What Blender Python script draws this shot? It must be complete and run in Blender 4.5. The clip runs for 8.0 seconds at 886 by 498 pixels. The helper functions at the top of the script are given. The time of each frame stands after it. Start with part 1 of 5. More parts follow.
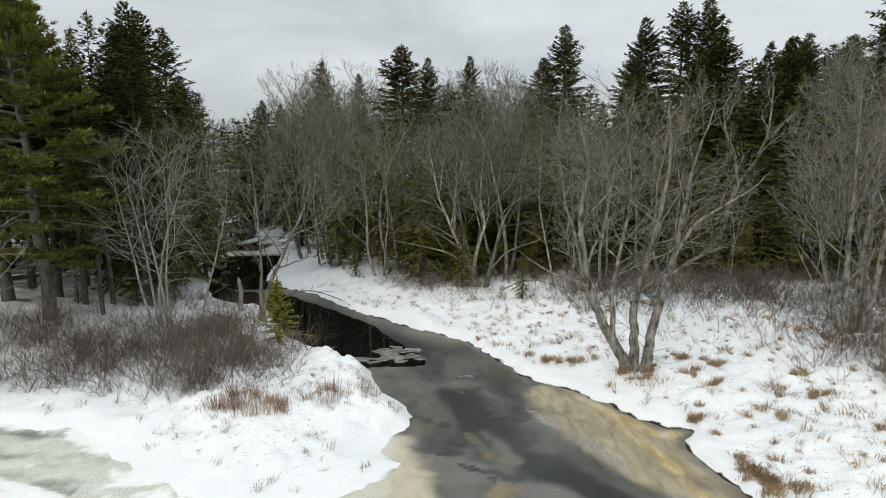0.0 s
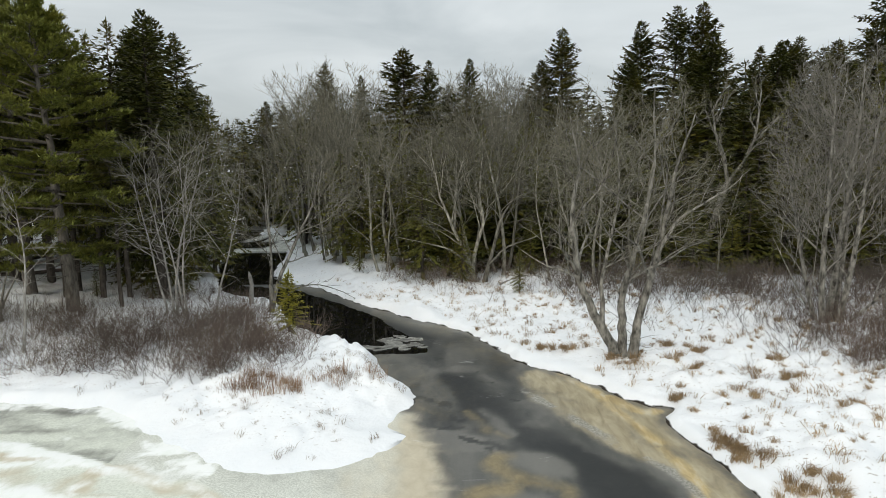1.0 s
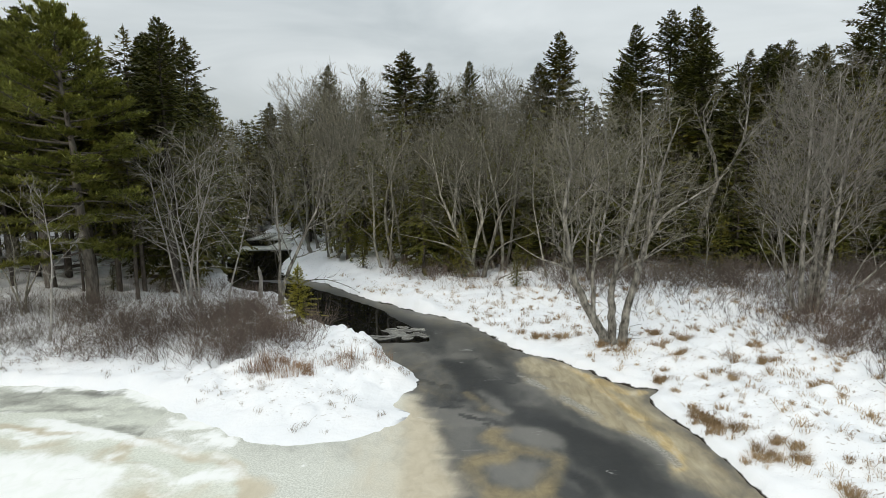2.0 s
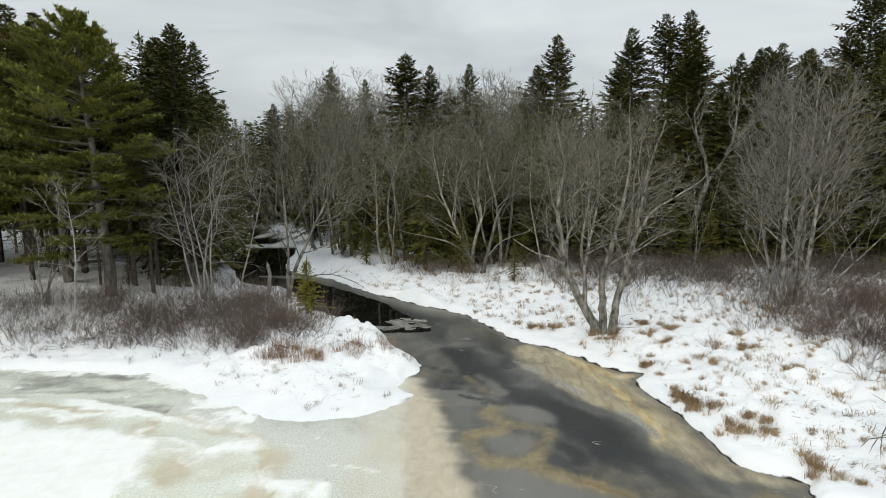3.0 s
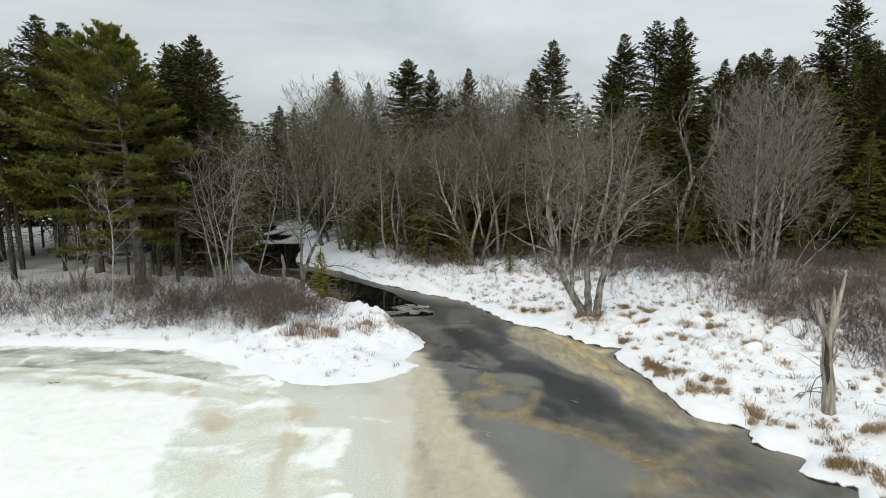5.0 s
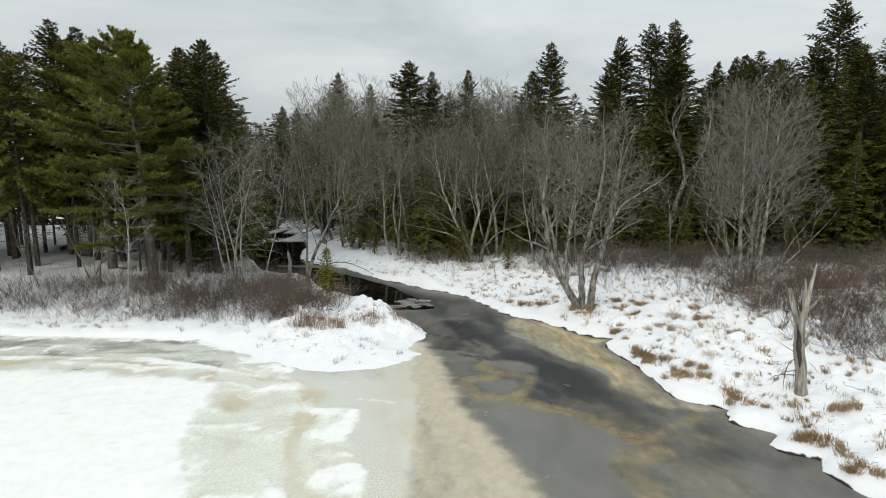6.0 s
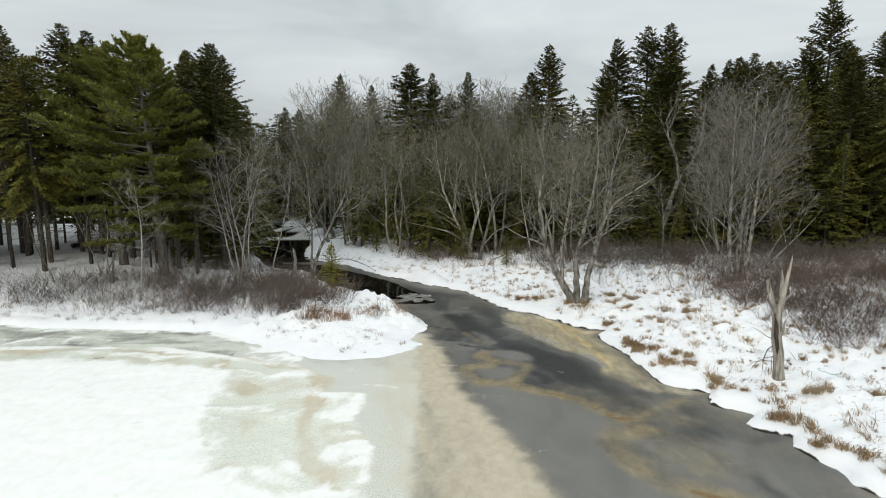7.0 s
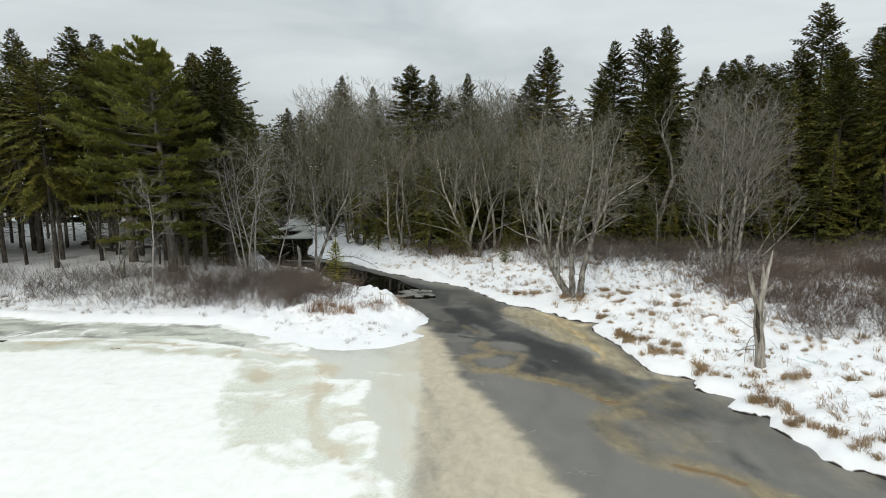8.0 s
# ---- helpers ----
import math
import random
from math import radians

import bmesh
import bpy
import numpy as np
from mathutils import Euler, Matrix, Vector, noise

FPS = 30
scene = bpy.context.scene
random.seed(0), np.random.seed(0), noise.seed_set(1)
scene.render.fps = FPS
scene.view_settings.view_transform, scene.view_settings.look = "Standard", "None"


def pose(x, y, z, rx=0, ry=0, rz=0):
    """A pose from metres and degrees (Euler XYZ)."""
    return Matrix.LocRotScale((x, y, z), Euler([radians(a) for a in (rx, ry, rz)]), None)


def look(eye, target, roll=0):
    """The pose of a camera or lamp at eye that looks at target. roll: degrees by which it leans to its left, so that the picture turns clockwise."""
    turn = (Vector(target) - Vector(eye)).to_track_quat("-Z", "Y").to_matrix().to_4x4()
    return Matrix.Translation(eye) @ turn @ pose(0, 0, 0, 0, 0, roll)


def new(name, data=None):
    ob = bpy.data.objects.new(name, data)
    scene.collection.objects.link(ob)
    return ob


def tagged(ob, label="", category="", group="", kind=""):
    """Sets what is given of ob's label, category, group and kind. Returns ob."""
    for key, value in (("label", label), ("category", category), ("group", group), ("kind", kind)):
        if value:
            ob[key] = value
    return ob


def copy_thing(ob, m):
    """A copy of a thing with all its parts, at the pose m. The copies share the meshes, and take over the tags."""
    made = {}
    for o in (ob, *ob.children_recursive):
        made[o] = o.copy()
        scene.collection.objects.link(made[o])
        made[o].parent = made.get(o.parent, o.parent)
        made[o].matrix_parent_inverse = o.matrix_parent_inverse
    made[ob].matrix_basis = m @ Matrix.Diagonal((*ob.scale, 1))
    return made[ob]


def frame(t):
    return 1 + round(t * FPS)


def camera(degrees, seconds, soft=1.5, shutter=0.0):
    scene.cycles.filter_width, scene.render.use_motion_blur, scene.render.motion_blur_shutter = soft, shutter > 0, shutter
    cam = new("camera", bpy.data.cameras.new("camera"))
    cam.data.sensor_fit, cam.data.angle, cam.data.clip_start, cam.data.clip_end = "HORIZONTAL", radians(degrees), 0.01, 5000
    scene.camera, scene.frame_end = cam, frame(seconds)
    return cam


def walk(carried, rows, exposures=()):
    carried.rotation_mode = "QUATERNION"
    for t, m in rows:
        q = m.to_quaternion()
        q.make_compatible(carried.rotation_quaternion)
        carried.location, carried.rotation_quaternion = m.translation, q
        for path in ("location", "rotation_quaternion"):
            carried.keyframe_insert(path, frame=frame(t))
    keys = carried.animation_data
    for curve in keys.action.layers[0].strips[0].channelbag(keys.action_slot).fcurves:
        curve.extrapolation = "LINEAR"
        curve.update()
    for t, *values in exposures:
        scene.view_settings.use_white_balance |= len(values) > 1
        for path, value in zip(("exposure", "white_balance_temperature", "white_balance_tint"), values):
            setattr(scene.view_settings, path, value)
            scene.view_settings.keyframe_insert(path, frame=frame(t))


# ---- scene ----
cam = camera(75.0, 8.0, soft=0.5)
PITCH, ROLL = -8.21, 0.6
ROWS = [
    (0.0, 0.0, 0.0, 6.5), (0.5, -0.019, -0.645, 6.497), (1.0, -0.037, -1.289, 6.494), (1.5, -0.054, -1.931, 6.49),
    (2.25, -0.08, -2.887, 6.485), (3.0, -0.103, -3.832, 6.479), (3.5, -0.119, -4.452, 6.475), (4.0, -0.133, -5.064, 6.472),
    (4.5, -0.147, -5.665, 6.467), (5.25, -0.167, -6.545, 6.461), (6.0, -0.186, -7.394, 6.455), (6.5, -0.198, -7.94, 6.45),
    (7.0, -0.209, -8.469, 6.446), (7.5, -0.219, -8.979, 6.441), (8.0, -0.229, -9.469, 6.436),
]
walk(cam, [(t, pose(x, y, z, 90 + PITCH, ROLL, 0)) for t, x, y, z in ROWS], exposures=((0.0, -0.13, 7350, 10.5), (8.0, -0.13, 7350, 10.5)))

# ---- light: an overcast winter sky and a weak, veiled sun ----
SUN_UP, SUN_ROUND = 28.0, 215.0
scene.view_settings.exposure = 0.0


def link(tree, a, b):
    tree.links.new(a, b)


def make_world():
    w = bpy.data.worlds.new("overcast_sky")
    w.use_nodes = True
    t = w.node_tree
    t.nodes.clear()
    out, bg = t.nodes.new("ShaderNodeOutputWorld"), t.nodes.new("ShaderNodeBackground")
    sky = t.nodes.new("ShaderNodeTexSky")
    sky.sky_type, sky.sun_disc = "NISHITA", False
    sky.sun_elevation, sky.sun_rotation = radians(SUN_UP), radians(SUN_ROUND)
    sky_dim = t.nodes.new("ShaderNodeMix")
    sky_dim.data_type, sky_dim.blend_type = "RGBA", "MULTIPLY"
    sky_dim.inputs[0].default_value = 1.0
    link(t, sky.outputs[0], sky_dim.inputs[6])
    sky_dim.inputs[7].default_value = (0.1, 0.1, 0.1, 1)
    co, sep = t.nodes.new("ShaderNodeTexCoord"), t.nodes.new("ShaderNodeSeparateXYZ")
    link(t, co.outputs["Generated"], sep.inputs[0])
    # long, soft cloud rolls, flattened towards the horizon
    mp = t.nodes.new("ShaderNodeMapping")
    mp.inputs["Scale"].default_value = (1.3, 1.3, 4.5)
    mp.inputs["Location"].default_value = (0.35, 0.2, 0.1)
    link(t, co.outputs["Generated"], mp.inputs[0])
    n = t.nodes.new("ShaderNodeTexNoise")
    n.inputs["Scale"].default_value, n.inputs["Detail"].default_value, n.inputs["Roughness"].default_value = 1.9, 5, 0.5
    n.inputs["Distortion"].default_value = 0.5
    link(t, mp.outputs[0], n.inputs["Vector"])
    ramp = t.nodes.new("ShaderNodeValToRGB")
    e = ramp.color_ramp.elements
    e[0].position, e[0].color = 0.30, (0.455, 0.54, 0.622, 1)
    e[1].position, e[1].color = 0.68, (0.675, 0.772, 0.872, 1)
    link(t, n.outputs[0], ramp.inputs[0])
    # an overcast sky is brighter overhead than at the horizon
    up = t.nodes.new("ShaderNodeMapRange")
    up.inputs["From Min"].default_value, up.inputs["From Max"].default_value = 0.0, 1.0
    up.inputs["To Min"].default_value, up.inputs["To Max"].default_value = 0.93, 2.25
    link(t, sep.outputs[2], up.inputs[0])
    lift = t.nodes.new("ShaderNodeVectorMath")
    lift.operation = "SCALE"
    link(t, ramp.outputs[0], lift.inputs[0])
    link(t, up.outputs[0], lift.inputs["Scale"])
    mix = t.nodes.new("ShaderNodeMix")
    mix.data_type = "RGBA"
    mix.inputs[0].default_value = 0.9
    link(t, sky_dim.outputs[2], mix.inputs[6])
    link(t, lift.outputs[0], mix.inputs[7])
    link(t, mix.outputs[2], bg.inputs[0])
    bg.inputs[1].default_value = 1.0
    link(t, bg.outputs[0], out.inputs[0])
    scene.world = w


make_world()
sun_data = bpy.data.lights.new("sun", "SUN")
sun_data.energy, sun_data.angle, sun_data.color = 1.0, radians(25), (1.0, 0.96, 0.9)
sun = new("sun", sun_data)
sun.matrix_world = look((-30, -40, 40), (0, 10, 0))


# ---- materials ----
def material(name, rough=0.8, spec=0.3):
    m = bpy.data.materials.new(name)
    m.use_nodes = True
    b = m.node_tree.nodes["Principled BSDF"]
    b.inputs["Roughness"].default_value = rough
    b.inputs["Specular IOR Level"].default_value = spec
    return m, m.node_tree, b


def noise_node(t, scale, detail=4, rough=0.55, stretch=None, distortion=0.0):
    co = t.nodes.new("ShaderNodeTexCoord")
    n = t.nodes.new("ShaderNodeTexNoise")
    n.inputs["Scale"].default_value, n.inputs["Detail"].default_value = scale, detail
    n.inputs["Roughness"].default_value, n.inputs["Distortion"].default_value = rough, distortion
    if stretch:
        mp = t.nodes.new("ShaderNodeMapping")
        mp.inputs["Scale"].default_value = stretch
        link(t, co.outputs["Object"], mp.inputs[0])
        link(t, mp.outputs[0], n.inputs["Vector"])
    else:
        link(t, co.outputs["Object"], n.inputs["Vector"])
    return n.outputs[0]


def ramp_node(t, fac, stops):
    r = t.nodes.new("ShaderNodeValToRGB")
    e = r.color_ramp.elements
    while len(e) < len(stops):
        e.new(0.5)
    for el, (pos, col) in zip(e, stops):
        el.position, el.color = pos, (*col, 1) if len(col) == 3 else col
    link(t, fac, r.inputs[0])
    return r.outputs[0]


def mix_node(t, fac, a, b, blend="MIX"):
    m = t.nodes.new("ShaderNodeMix")
    m.data_type, m.blend_type = "RGBA", blend
    for k, v in ((0, fac), (6, a), (7, b)):
        if isinstance(v, bpy.types.NodeSocket):
            link(t, v, m.inputs[k])
        elif isinstance(v, tuple):
            m.inputs[k].default_value = (*v, 1)
        else:
            m.inputs[k].default_value = v
    return m.outputs[2]


def math_node(t, op, a, b=0.0):
    m = t.nodes.new("ShaderNodeMath")
    m.operation, m.use_clamp = op, False
    for k, v in ((0, a), (1, b)):
        if isinstance(v, bpy.types.NodeSocket):
            link(t, v, m.inputs[k])
        else:
            m.inputs[k].default_value = v
    return m.outputs[0]


def attr_node(t, name):
    a = t.nodes.new("ShaderNodeAttribute")
    a.attribute_name = name
    return a.outputs["Fac"]


def bump_node(t, b, height, strength, distance):
    n = t.nodes.new("ShaderNodeBump")
    n.inputs["Strength"].default_value, n.inputs["Distance"].default_value = strength, distance
    link(t, height, n.inputs["Height"])
    link(t, n.outputs[0], b.inputs["Normal"])


def varied(name, dark, light, rough=0.85, spec=0.2, scale=6.0, random_amount=0.35, per_island=False, stretch=None, translucent=0.0):
    """A matt natural surface: two tones by a noise, and a shift of tone from thing to thing or piece to piece."""
    m, t, b = material(name, rough, spec)
    col = ramp_node(t, noise_node(t, scale, 5, 0.6, stretch), [(0.32, dark), (0.68, light)])
    if per_island:
        r = t.nodes.new("ShaderNodeNewGeometry").outputs["Random Per Island"]
    else:
        r = t.nodes.new("ShaderNodeObjectInfo").outputs["Random"]
    tone = math_node(t, "ADD", math_node(t, "MULTIPLY", r, 2 * random_amount), 1.0 - random_amount)
    g = t.nodes.new("ShaderNodeVectorMath")
    g.operation = "SCALE"
    link(t, col, g.inputs[0])
    link(t, tone, g.inputs["Scale"])
    link(t, g.outputs[0], b.inputs["Base Color"])
    return m


def needles(name, dark, light, olive, random_amount=0.3):
    """Needle sprays: tone by spray, and a drift to olive from tree to tree."""
    m, t, b = material(name, 0.65, 0.25)
    isl = t.nodes.new("ShaderNodeNewGeometry").outputs["Random Per Island"]
    obr = t.nodes.new("ShaderNodeObjectInfo").outputs["Random"]
    col = mix_node(t, isl, dark, light)
    patch = ramp_node(t, noise_node(t, 0.8, 3, 0.5), [(0.42, (0, 0, 0)), (0.7, (1, 1, 1))])
    col = mix_node(t, math_node(t, "MULTIPLY", patch, math_node(t, "ADD", math_node(t, "MULTIPLY", obr, 0.7), 0.15)), col, olive)
    link(t, col, b.inputs["Base Color"])
    return m


def make_snow():
    m, t, b = material("snow", 0.75, 0.25)
    big, fine = noise_node(t, 0.5, 4, 0.55), noise_node(t, 9.0, 5, 0.65)
    white = ramp_node(t, big, [(0.3, (0.80, 0.825, 0.85)), (0.65, (0.87, 0.88, 0.89))])
    # litter of needles and bark under the trees; bare peat and painted undercut shade at the bank's foot
    litter = math_node(t, "MULTIPLY", attr_node(t, "litter"), ramp_node(t, noise_node(t, 2.2, 8, 0.75), [(0.5, (0, 0, 0)), (0.62, (1, 1, 1))]))
    col = mix_node(t, litter, white, (0.16, 0.13, 0.10))
    specks = math_node(t, "MULTIPLY", ramp_node(t, noise_node(t, 6.5, 3, 0.6, (1, 2.2, 1)), [(0.62, (0, 0, 0)), (0.66, (1, 1, 1))]), ramp_node(t, noise_node(t, 0.9, 3), [(0.36, (0, 0, 0)), (0.55, (1, 1, 1))]))
    col = mix_node(t, math_node(t, "MULTIPLY", specks, math_node(t, "MULTIPLY", attr_node(t, "speck"), 0.75)), col, (0.22, 0.16, 0.10))
    # near-black tones also paint the shade of the undercut below the snow lip
    peat_and_undercut = ramp_node(t, fine, [(0.3, (0.012, 0.010, 0.008)), (0.7, (0.05, 0.04, 0.03))])
    low = t.nodes.new("ShaderNodeSeparateXYZ")
    link(t, t.nodes.new("ShaderNodeNewGeometry").outputs["Position"], low.inputs[0])
    rim = t.nodes.new("ShaderNodeMapRange")
    rim.interpolation_type = "SMOOTHSTEP"
    rim.inputs["From Min"].default_value, rim.inputs["From Max"].default_value = 0.035, 0.005
    link(t, math_node(t, "ADD", low.outputs[2], math_node(t, "MULTIPLY", math_node(t, "SUBTRACT", noise_node(t, 1.8, 5), 0.5), 0.26)), rim.inputs[0])
    col = mix_node(t, math_node(t, "MULTIPLY", attr_node(t, "bare"), rim.outputs[0]), col, peat_and_undercut)
    link(t, col, b.inputs["Base Color"])
    bump_node(t, b, math_node(t, "ADD", math_node(t, "MULTIPLY", fine, 0.5), noise_node(t, 2.6, 5, 0.6)), 0.6, 0.07)
    return m


def make_ice():
    """Lake and river ice: black ice, cloudy grey ice, tea-stained ice, snow-ice and open water, by the masks of the sheet."""
    m, t, b = material("river_ice", 0.3, 0.45)
    fine = noise_node(t, 16.0, 6, 0.7)
    mid = noise_node(t, 3.2, 7, 0.65, (1, 0.7, 1), 0.6)
    soft = noise_node(t, 0.9, 6, 0.6, (1, 0.5, 1), 0.8)

    def crisp(name, amount, lo=0.3, hi=0.7):
        """A mask with its edge broken up by the grain of the ice."""
        a = math_node(t, "ADD", attr_node(t, name), math_node(t, "MULTIPLY", math_node(t, "SUBTRACT", mid, 0.5), amount))
        r = t.nodes.new("ShaderNodeMapRange")
        r.interpolation_type = "SMOOTHSTEP"
        r.inputs["From Min"].default_value, r.inputs["From Max"].default_value = lo, hi
        link(t, a, r.inputs[0])
        return r.outputs[0]

    base = ramp_node(t, soft, [(0.30, (0.036, 0.038, 0.037)), (0.5, (0.075, 0.076, 0.070)), (0.72, (0.135, 0.131, 0.115))])
    col = mix_node(t, crisp("dark", 0.4, 0.1, 0.9), base, (0.02, 0.022, 0.022))
    grey = ramp_node(t, soft, [(0.3, (0.125, 0.123, 0.111)), (0.7, (0.175, 0.17, 0.152))])
    col = mix_node(t, crisp("grey", 0.35, 0.1, 0.95), col, grey)
    tan = ramp_node(t, mid, [(0.3, (0.50, 0.43, 0.305)), (0.7, (0.62, 0.55, 0.415))])
    amber = ramp_node(t, mid, [(0.3, (0.19, 0.145, 0.07)), (0.7, (0.34, 0.27, 0.14))])
    streaks = noise_node(t, 2.4, 6, 0.6, (1.6, 0.45, 1), 0.5)
    edge_tan = ramp_node(t, streaks, [(0.3, (0.23, 0.19, 0.115)), (0.5, (0.36, 0.305, 0.20)), (0.7, (0.47, 0.41, 0.285))])
    col = mix_node(t, crisp("stain", 0.55, 0.1, 0.95), col, edge_tan)
    col = mix_node(t, math_node(t, "MULTIPLY", crisp("amber", 0.55, 0.05, 1.0), 0.8), col, amber)
    speckle = ramp_node(t, noise_node(t, 26.0, 4, 0.75), [(0.42, (0, 0, 0)), (0.58, (1, 1, 1))])
    pale = ramp_node(t, fine, [(0.34, (0.58, 0.60, 0.52)), (0.6, (0.75, 0.775, 0.69))])
    pale = mix_node(t, math_node(t, "MULTIPLY", attr_node(t, "grain"), 0.6), pale, mix_node(t, speckle, (0.36, 0.36, 0.315), (0.74, 0.745, 0.69)))
    col = mix_node(t, crisp("pale", 0.55, 0.1, 0.9), col, pale)
    col = mix_node(t, math_node(t, "MULTIPLY", crisp("tan", 0.25, 0.0, 1.0), 0.88), col, tan)
    ochre = ramp_node(t, streaks, [(0.35, (0.34, 0.24, 0.10)), (0.52, (0.55, 0.41, 0.19)), (0.66, (0.62, 0.55, 0.40))])
    col = mix_node(t, math_node(t, "MULTIPLY", crisp("ochre", 0.7, 0.25, 1.0), 0.8), col, ochre)
    frost = ramp_node(t, fine, [(0.4, (0.16, 0.16, 0.145)), (0.62, (0.42, 0.41, 0.37))])
    col = mix_node(t, math_node(t, "MULTIPLY", crisp("wash", 0.9, 0.25, 0.9), 0.75), col, frost)
    col = mix_node(t, crisp("rust", 0.6, 0.2, 1.0), col, (0.17, 0.092, 0.024))
    white = ramp_node(t, mid, [(0.3, (0.82, 0.85, 0.80)), (0.55, (0.89, 0.90, 0.88))])
    col = mix_node(t, crisp("white", 0.9, 0.15, 0.85), col, white)
    lead = crisp("lead", 0.5, 0.35, 0.65)
    col = mix_node(t, lead, col, (0.004, 0.004, 0.004))
    # thin white scratches and frost veins
    vein = noise_node(t, 1.3, 2, 0.5, (0.35, 1.6, 1), 0.4)
    vein = ramp_node(t, vein, [(0.492, (0, 0, 0)), (0.5, (1, 1, 1)), (0.508, (0, 0, 0))])
    gate = ramp_node(t, noise_node(t, 0.8, 2), [(0.62, (0, 0, 0)), (0.66, (1, 1, 1))])
    col = mix_node(t, math_node(t, "MULTIPLY", math_node(t, "MULTIPLY", math_node(t, "MULTIPLY", vein, gate), 0.45), math_node(t, "SUBTRACT", 1.0, lead)), col, (0.6, 0.6, 0.58))
    link(t, col, b.inputs["Base Color"])
    rough = math_node(t, "ADD", math_node(t, "MULTIPLY", attr_node(t, "white"), 0.35), math_node(t, "ADD", math_node(t, "MULTIPLY", soft, 0.25), 0.25))
    rough = math_node(t, "MULTIPLY", rough, math_node(t, "SUBTRACT", 1.0, math_node(t, "MULTIPLY", lead, 0.93)))
    link(t, rough, b.inputs["Roughness"])
    link(t, math_node(t, "SUBTRACT", 0.42, math_node(t, "MULTIPLY", lead, 0.24)), b.inputs["Specular IOR Level"])
    keep = math_node(t, "SUBTRACT", 1.0, lead)
    bump_node(t, b, math_node(t, "MULTIPLY", keep, math_node(t, "ADD", math_node(t, "MULTIPLY", fine, 0.3), mid)), 0.2, 0.03)
    return m


SNOW, ICE = make_snow(), make_ice()
SNOW_CAP = varied("snow_cap", (0.74, 0.77, 0.80), (0.86, 0.87, 0.88), 0.75, 0.2, 5.0, 0.05)
BARK_GREY = varied("grey_bark", (0.025, 0.023, 0.019), (0.38, 0.36, 0.315), 0.9, 0.15, 7.0, 0.15, stretch=(1, 1, 0.45))
BARK_WOODS = varied("hardwood_bark", (0.075, 0.071, 0.057), (0.36, 0.342, 0.285), 0.9, 0.15, 7.0, 0.38, stretch=(1, 1, 0.4))
BARK_PALE = varied("pale_bark", (0.17, 0.16, 0.145), (0.42, 0.40, 0.37), 0.85, 0.2, 6.0, 0.12, stretch=(1, 1, 0.6))
BARK_DARK = varied("conifer_bark", (0.035, 0.029, 0.024), (0.13, 0.112, 0.095), 0.95, 0.1, 9.0, 0.25, stretch=(1, 1, 0.3))
BARK_PINE = varied("pine_bark", (0.06, 0.052, 0.044), (0.20, 0.18, 0.155), 0.95, 0.1, 9.0, 0.1, stretch=(1, 1, 0.3))
TWIG_GREY = varied("grey_twigs", (0.096, 0.091, 0.067), (0.224, 0.21, 0.16), 0.9, 0.1, 1.2, 0.4)
TWIG_PALE = varied("pale_twigs", (0.19, 0.177, 0.152), (0.335, 0.314, 0.274), 0.9, 0.1, 1.2, 0.15)
SHRUB_RED = varied("red_brown_stems", (0.08, 0.058, 0.048), (0.19, 0.148, 0.122), 0.9, 0.1, 0.35, 0.35, per_island=True)
SHRUB_GREY = varied("grey_stems", (0.075, 0.062, 0.053), (0.175, 0.147, 0.124), 0.9, 0.1, 0.4, 0.3, per_island=True)
STUBBLE = varied("grey_stubble", (0.19, 0.155, 0.125), (0.40, 0.34, 0.28), 0.85, 0.15, 0.5, 0.35, per_island=True)
GRASS = varied("dry_grass", (0.20, 0.13, 0.07), (0.46, 0.335, 0.20), 0.85, 0.15, 0.5, 0.35, per_island=True)
SEDGE = varied("rusty_sedge", (0.17, 0.095, 0.055), (0.38, 0.25, 0.155), 0.85, 0.15, 0.8, 0.35, per_island=True)
DEAD_WOOD = varied("weathered_wood", (0.12, 0.105, 0.088), (0.50, 0.465, 0.405), 0.9, 0.15, 12.0, 0.05, stretch=(1, 1, 0.16))
SPRUCE = needles("spruce_needles", (0.013, 0.019, 0.003), (0.09, 0.098, 0.018), (0.17, 0.132, 0.014))
FIR = needles("fir_needles", (0.042, 0.05, 0.010), (0.165, 0.168, 0.032), (0.22, 0.165, 0.022))
PINE = needles("pine_needles", (0.075, 0.092, 0.02), (0.29, 0.305, 0.07), (0.27, 0.235, 0.05))
YOUNG = needles("young_fir_needles", (0.11, 0.11, 0.012), (0.30, 0.27, 0.025), (0.26, 0.22, 0.03))


# ---- noise and the plan of the water ----
def lattice(ix, iy, seed):
    n = (ix.astype(np.int64) * 374761393 + iy.astype(np.int64) * 668265263 + seed * 974634777) & 0xFFFFFFFF
    n = ((n ^ (n >> 13)) * 1274126177) & 0xFFFFFFFF
    return ((n ^ (n >> 16)) & 0xFFFF) / 65535.0


def value_noise(x, y, seed):
    x, y = np.asarray(x, float), np.asarray(y, float)
    ix, iy = np.floor(x), np.floor(y)
    u, v = x - ix, y - iy
    u, v = u * u * (3 - 2 * u), v * v * (3 - 2 * v)
    a, b, c, d = lattice(ix, iy, seed), lattice(ix + 1, iy, seed), lattice(ix, iy + 1, seed), lattice(ix + 1, iy + 1, seed)
    return (a * (1 - u) + b * u) * (1 - v) + (c * (1 - u) + d * u) * v


def fbm(x, y, seed, octaves=4):
    """Noise about 0, within about -1 to 1."""
    total, amp, f = 0.0, 1.0, 1.0
    for k in range(octaves):
        total = total + amp * (value_noise(x * f, y * f, seed + 17 * k) * 2 - 1)
        amp, f = amp * 0.5, f * 2.03
    return total / 1.6


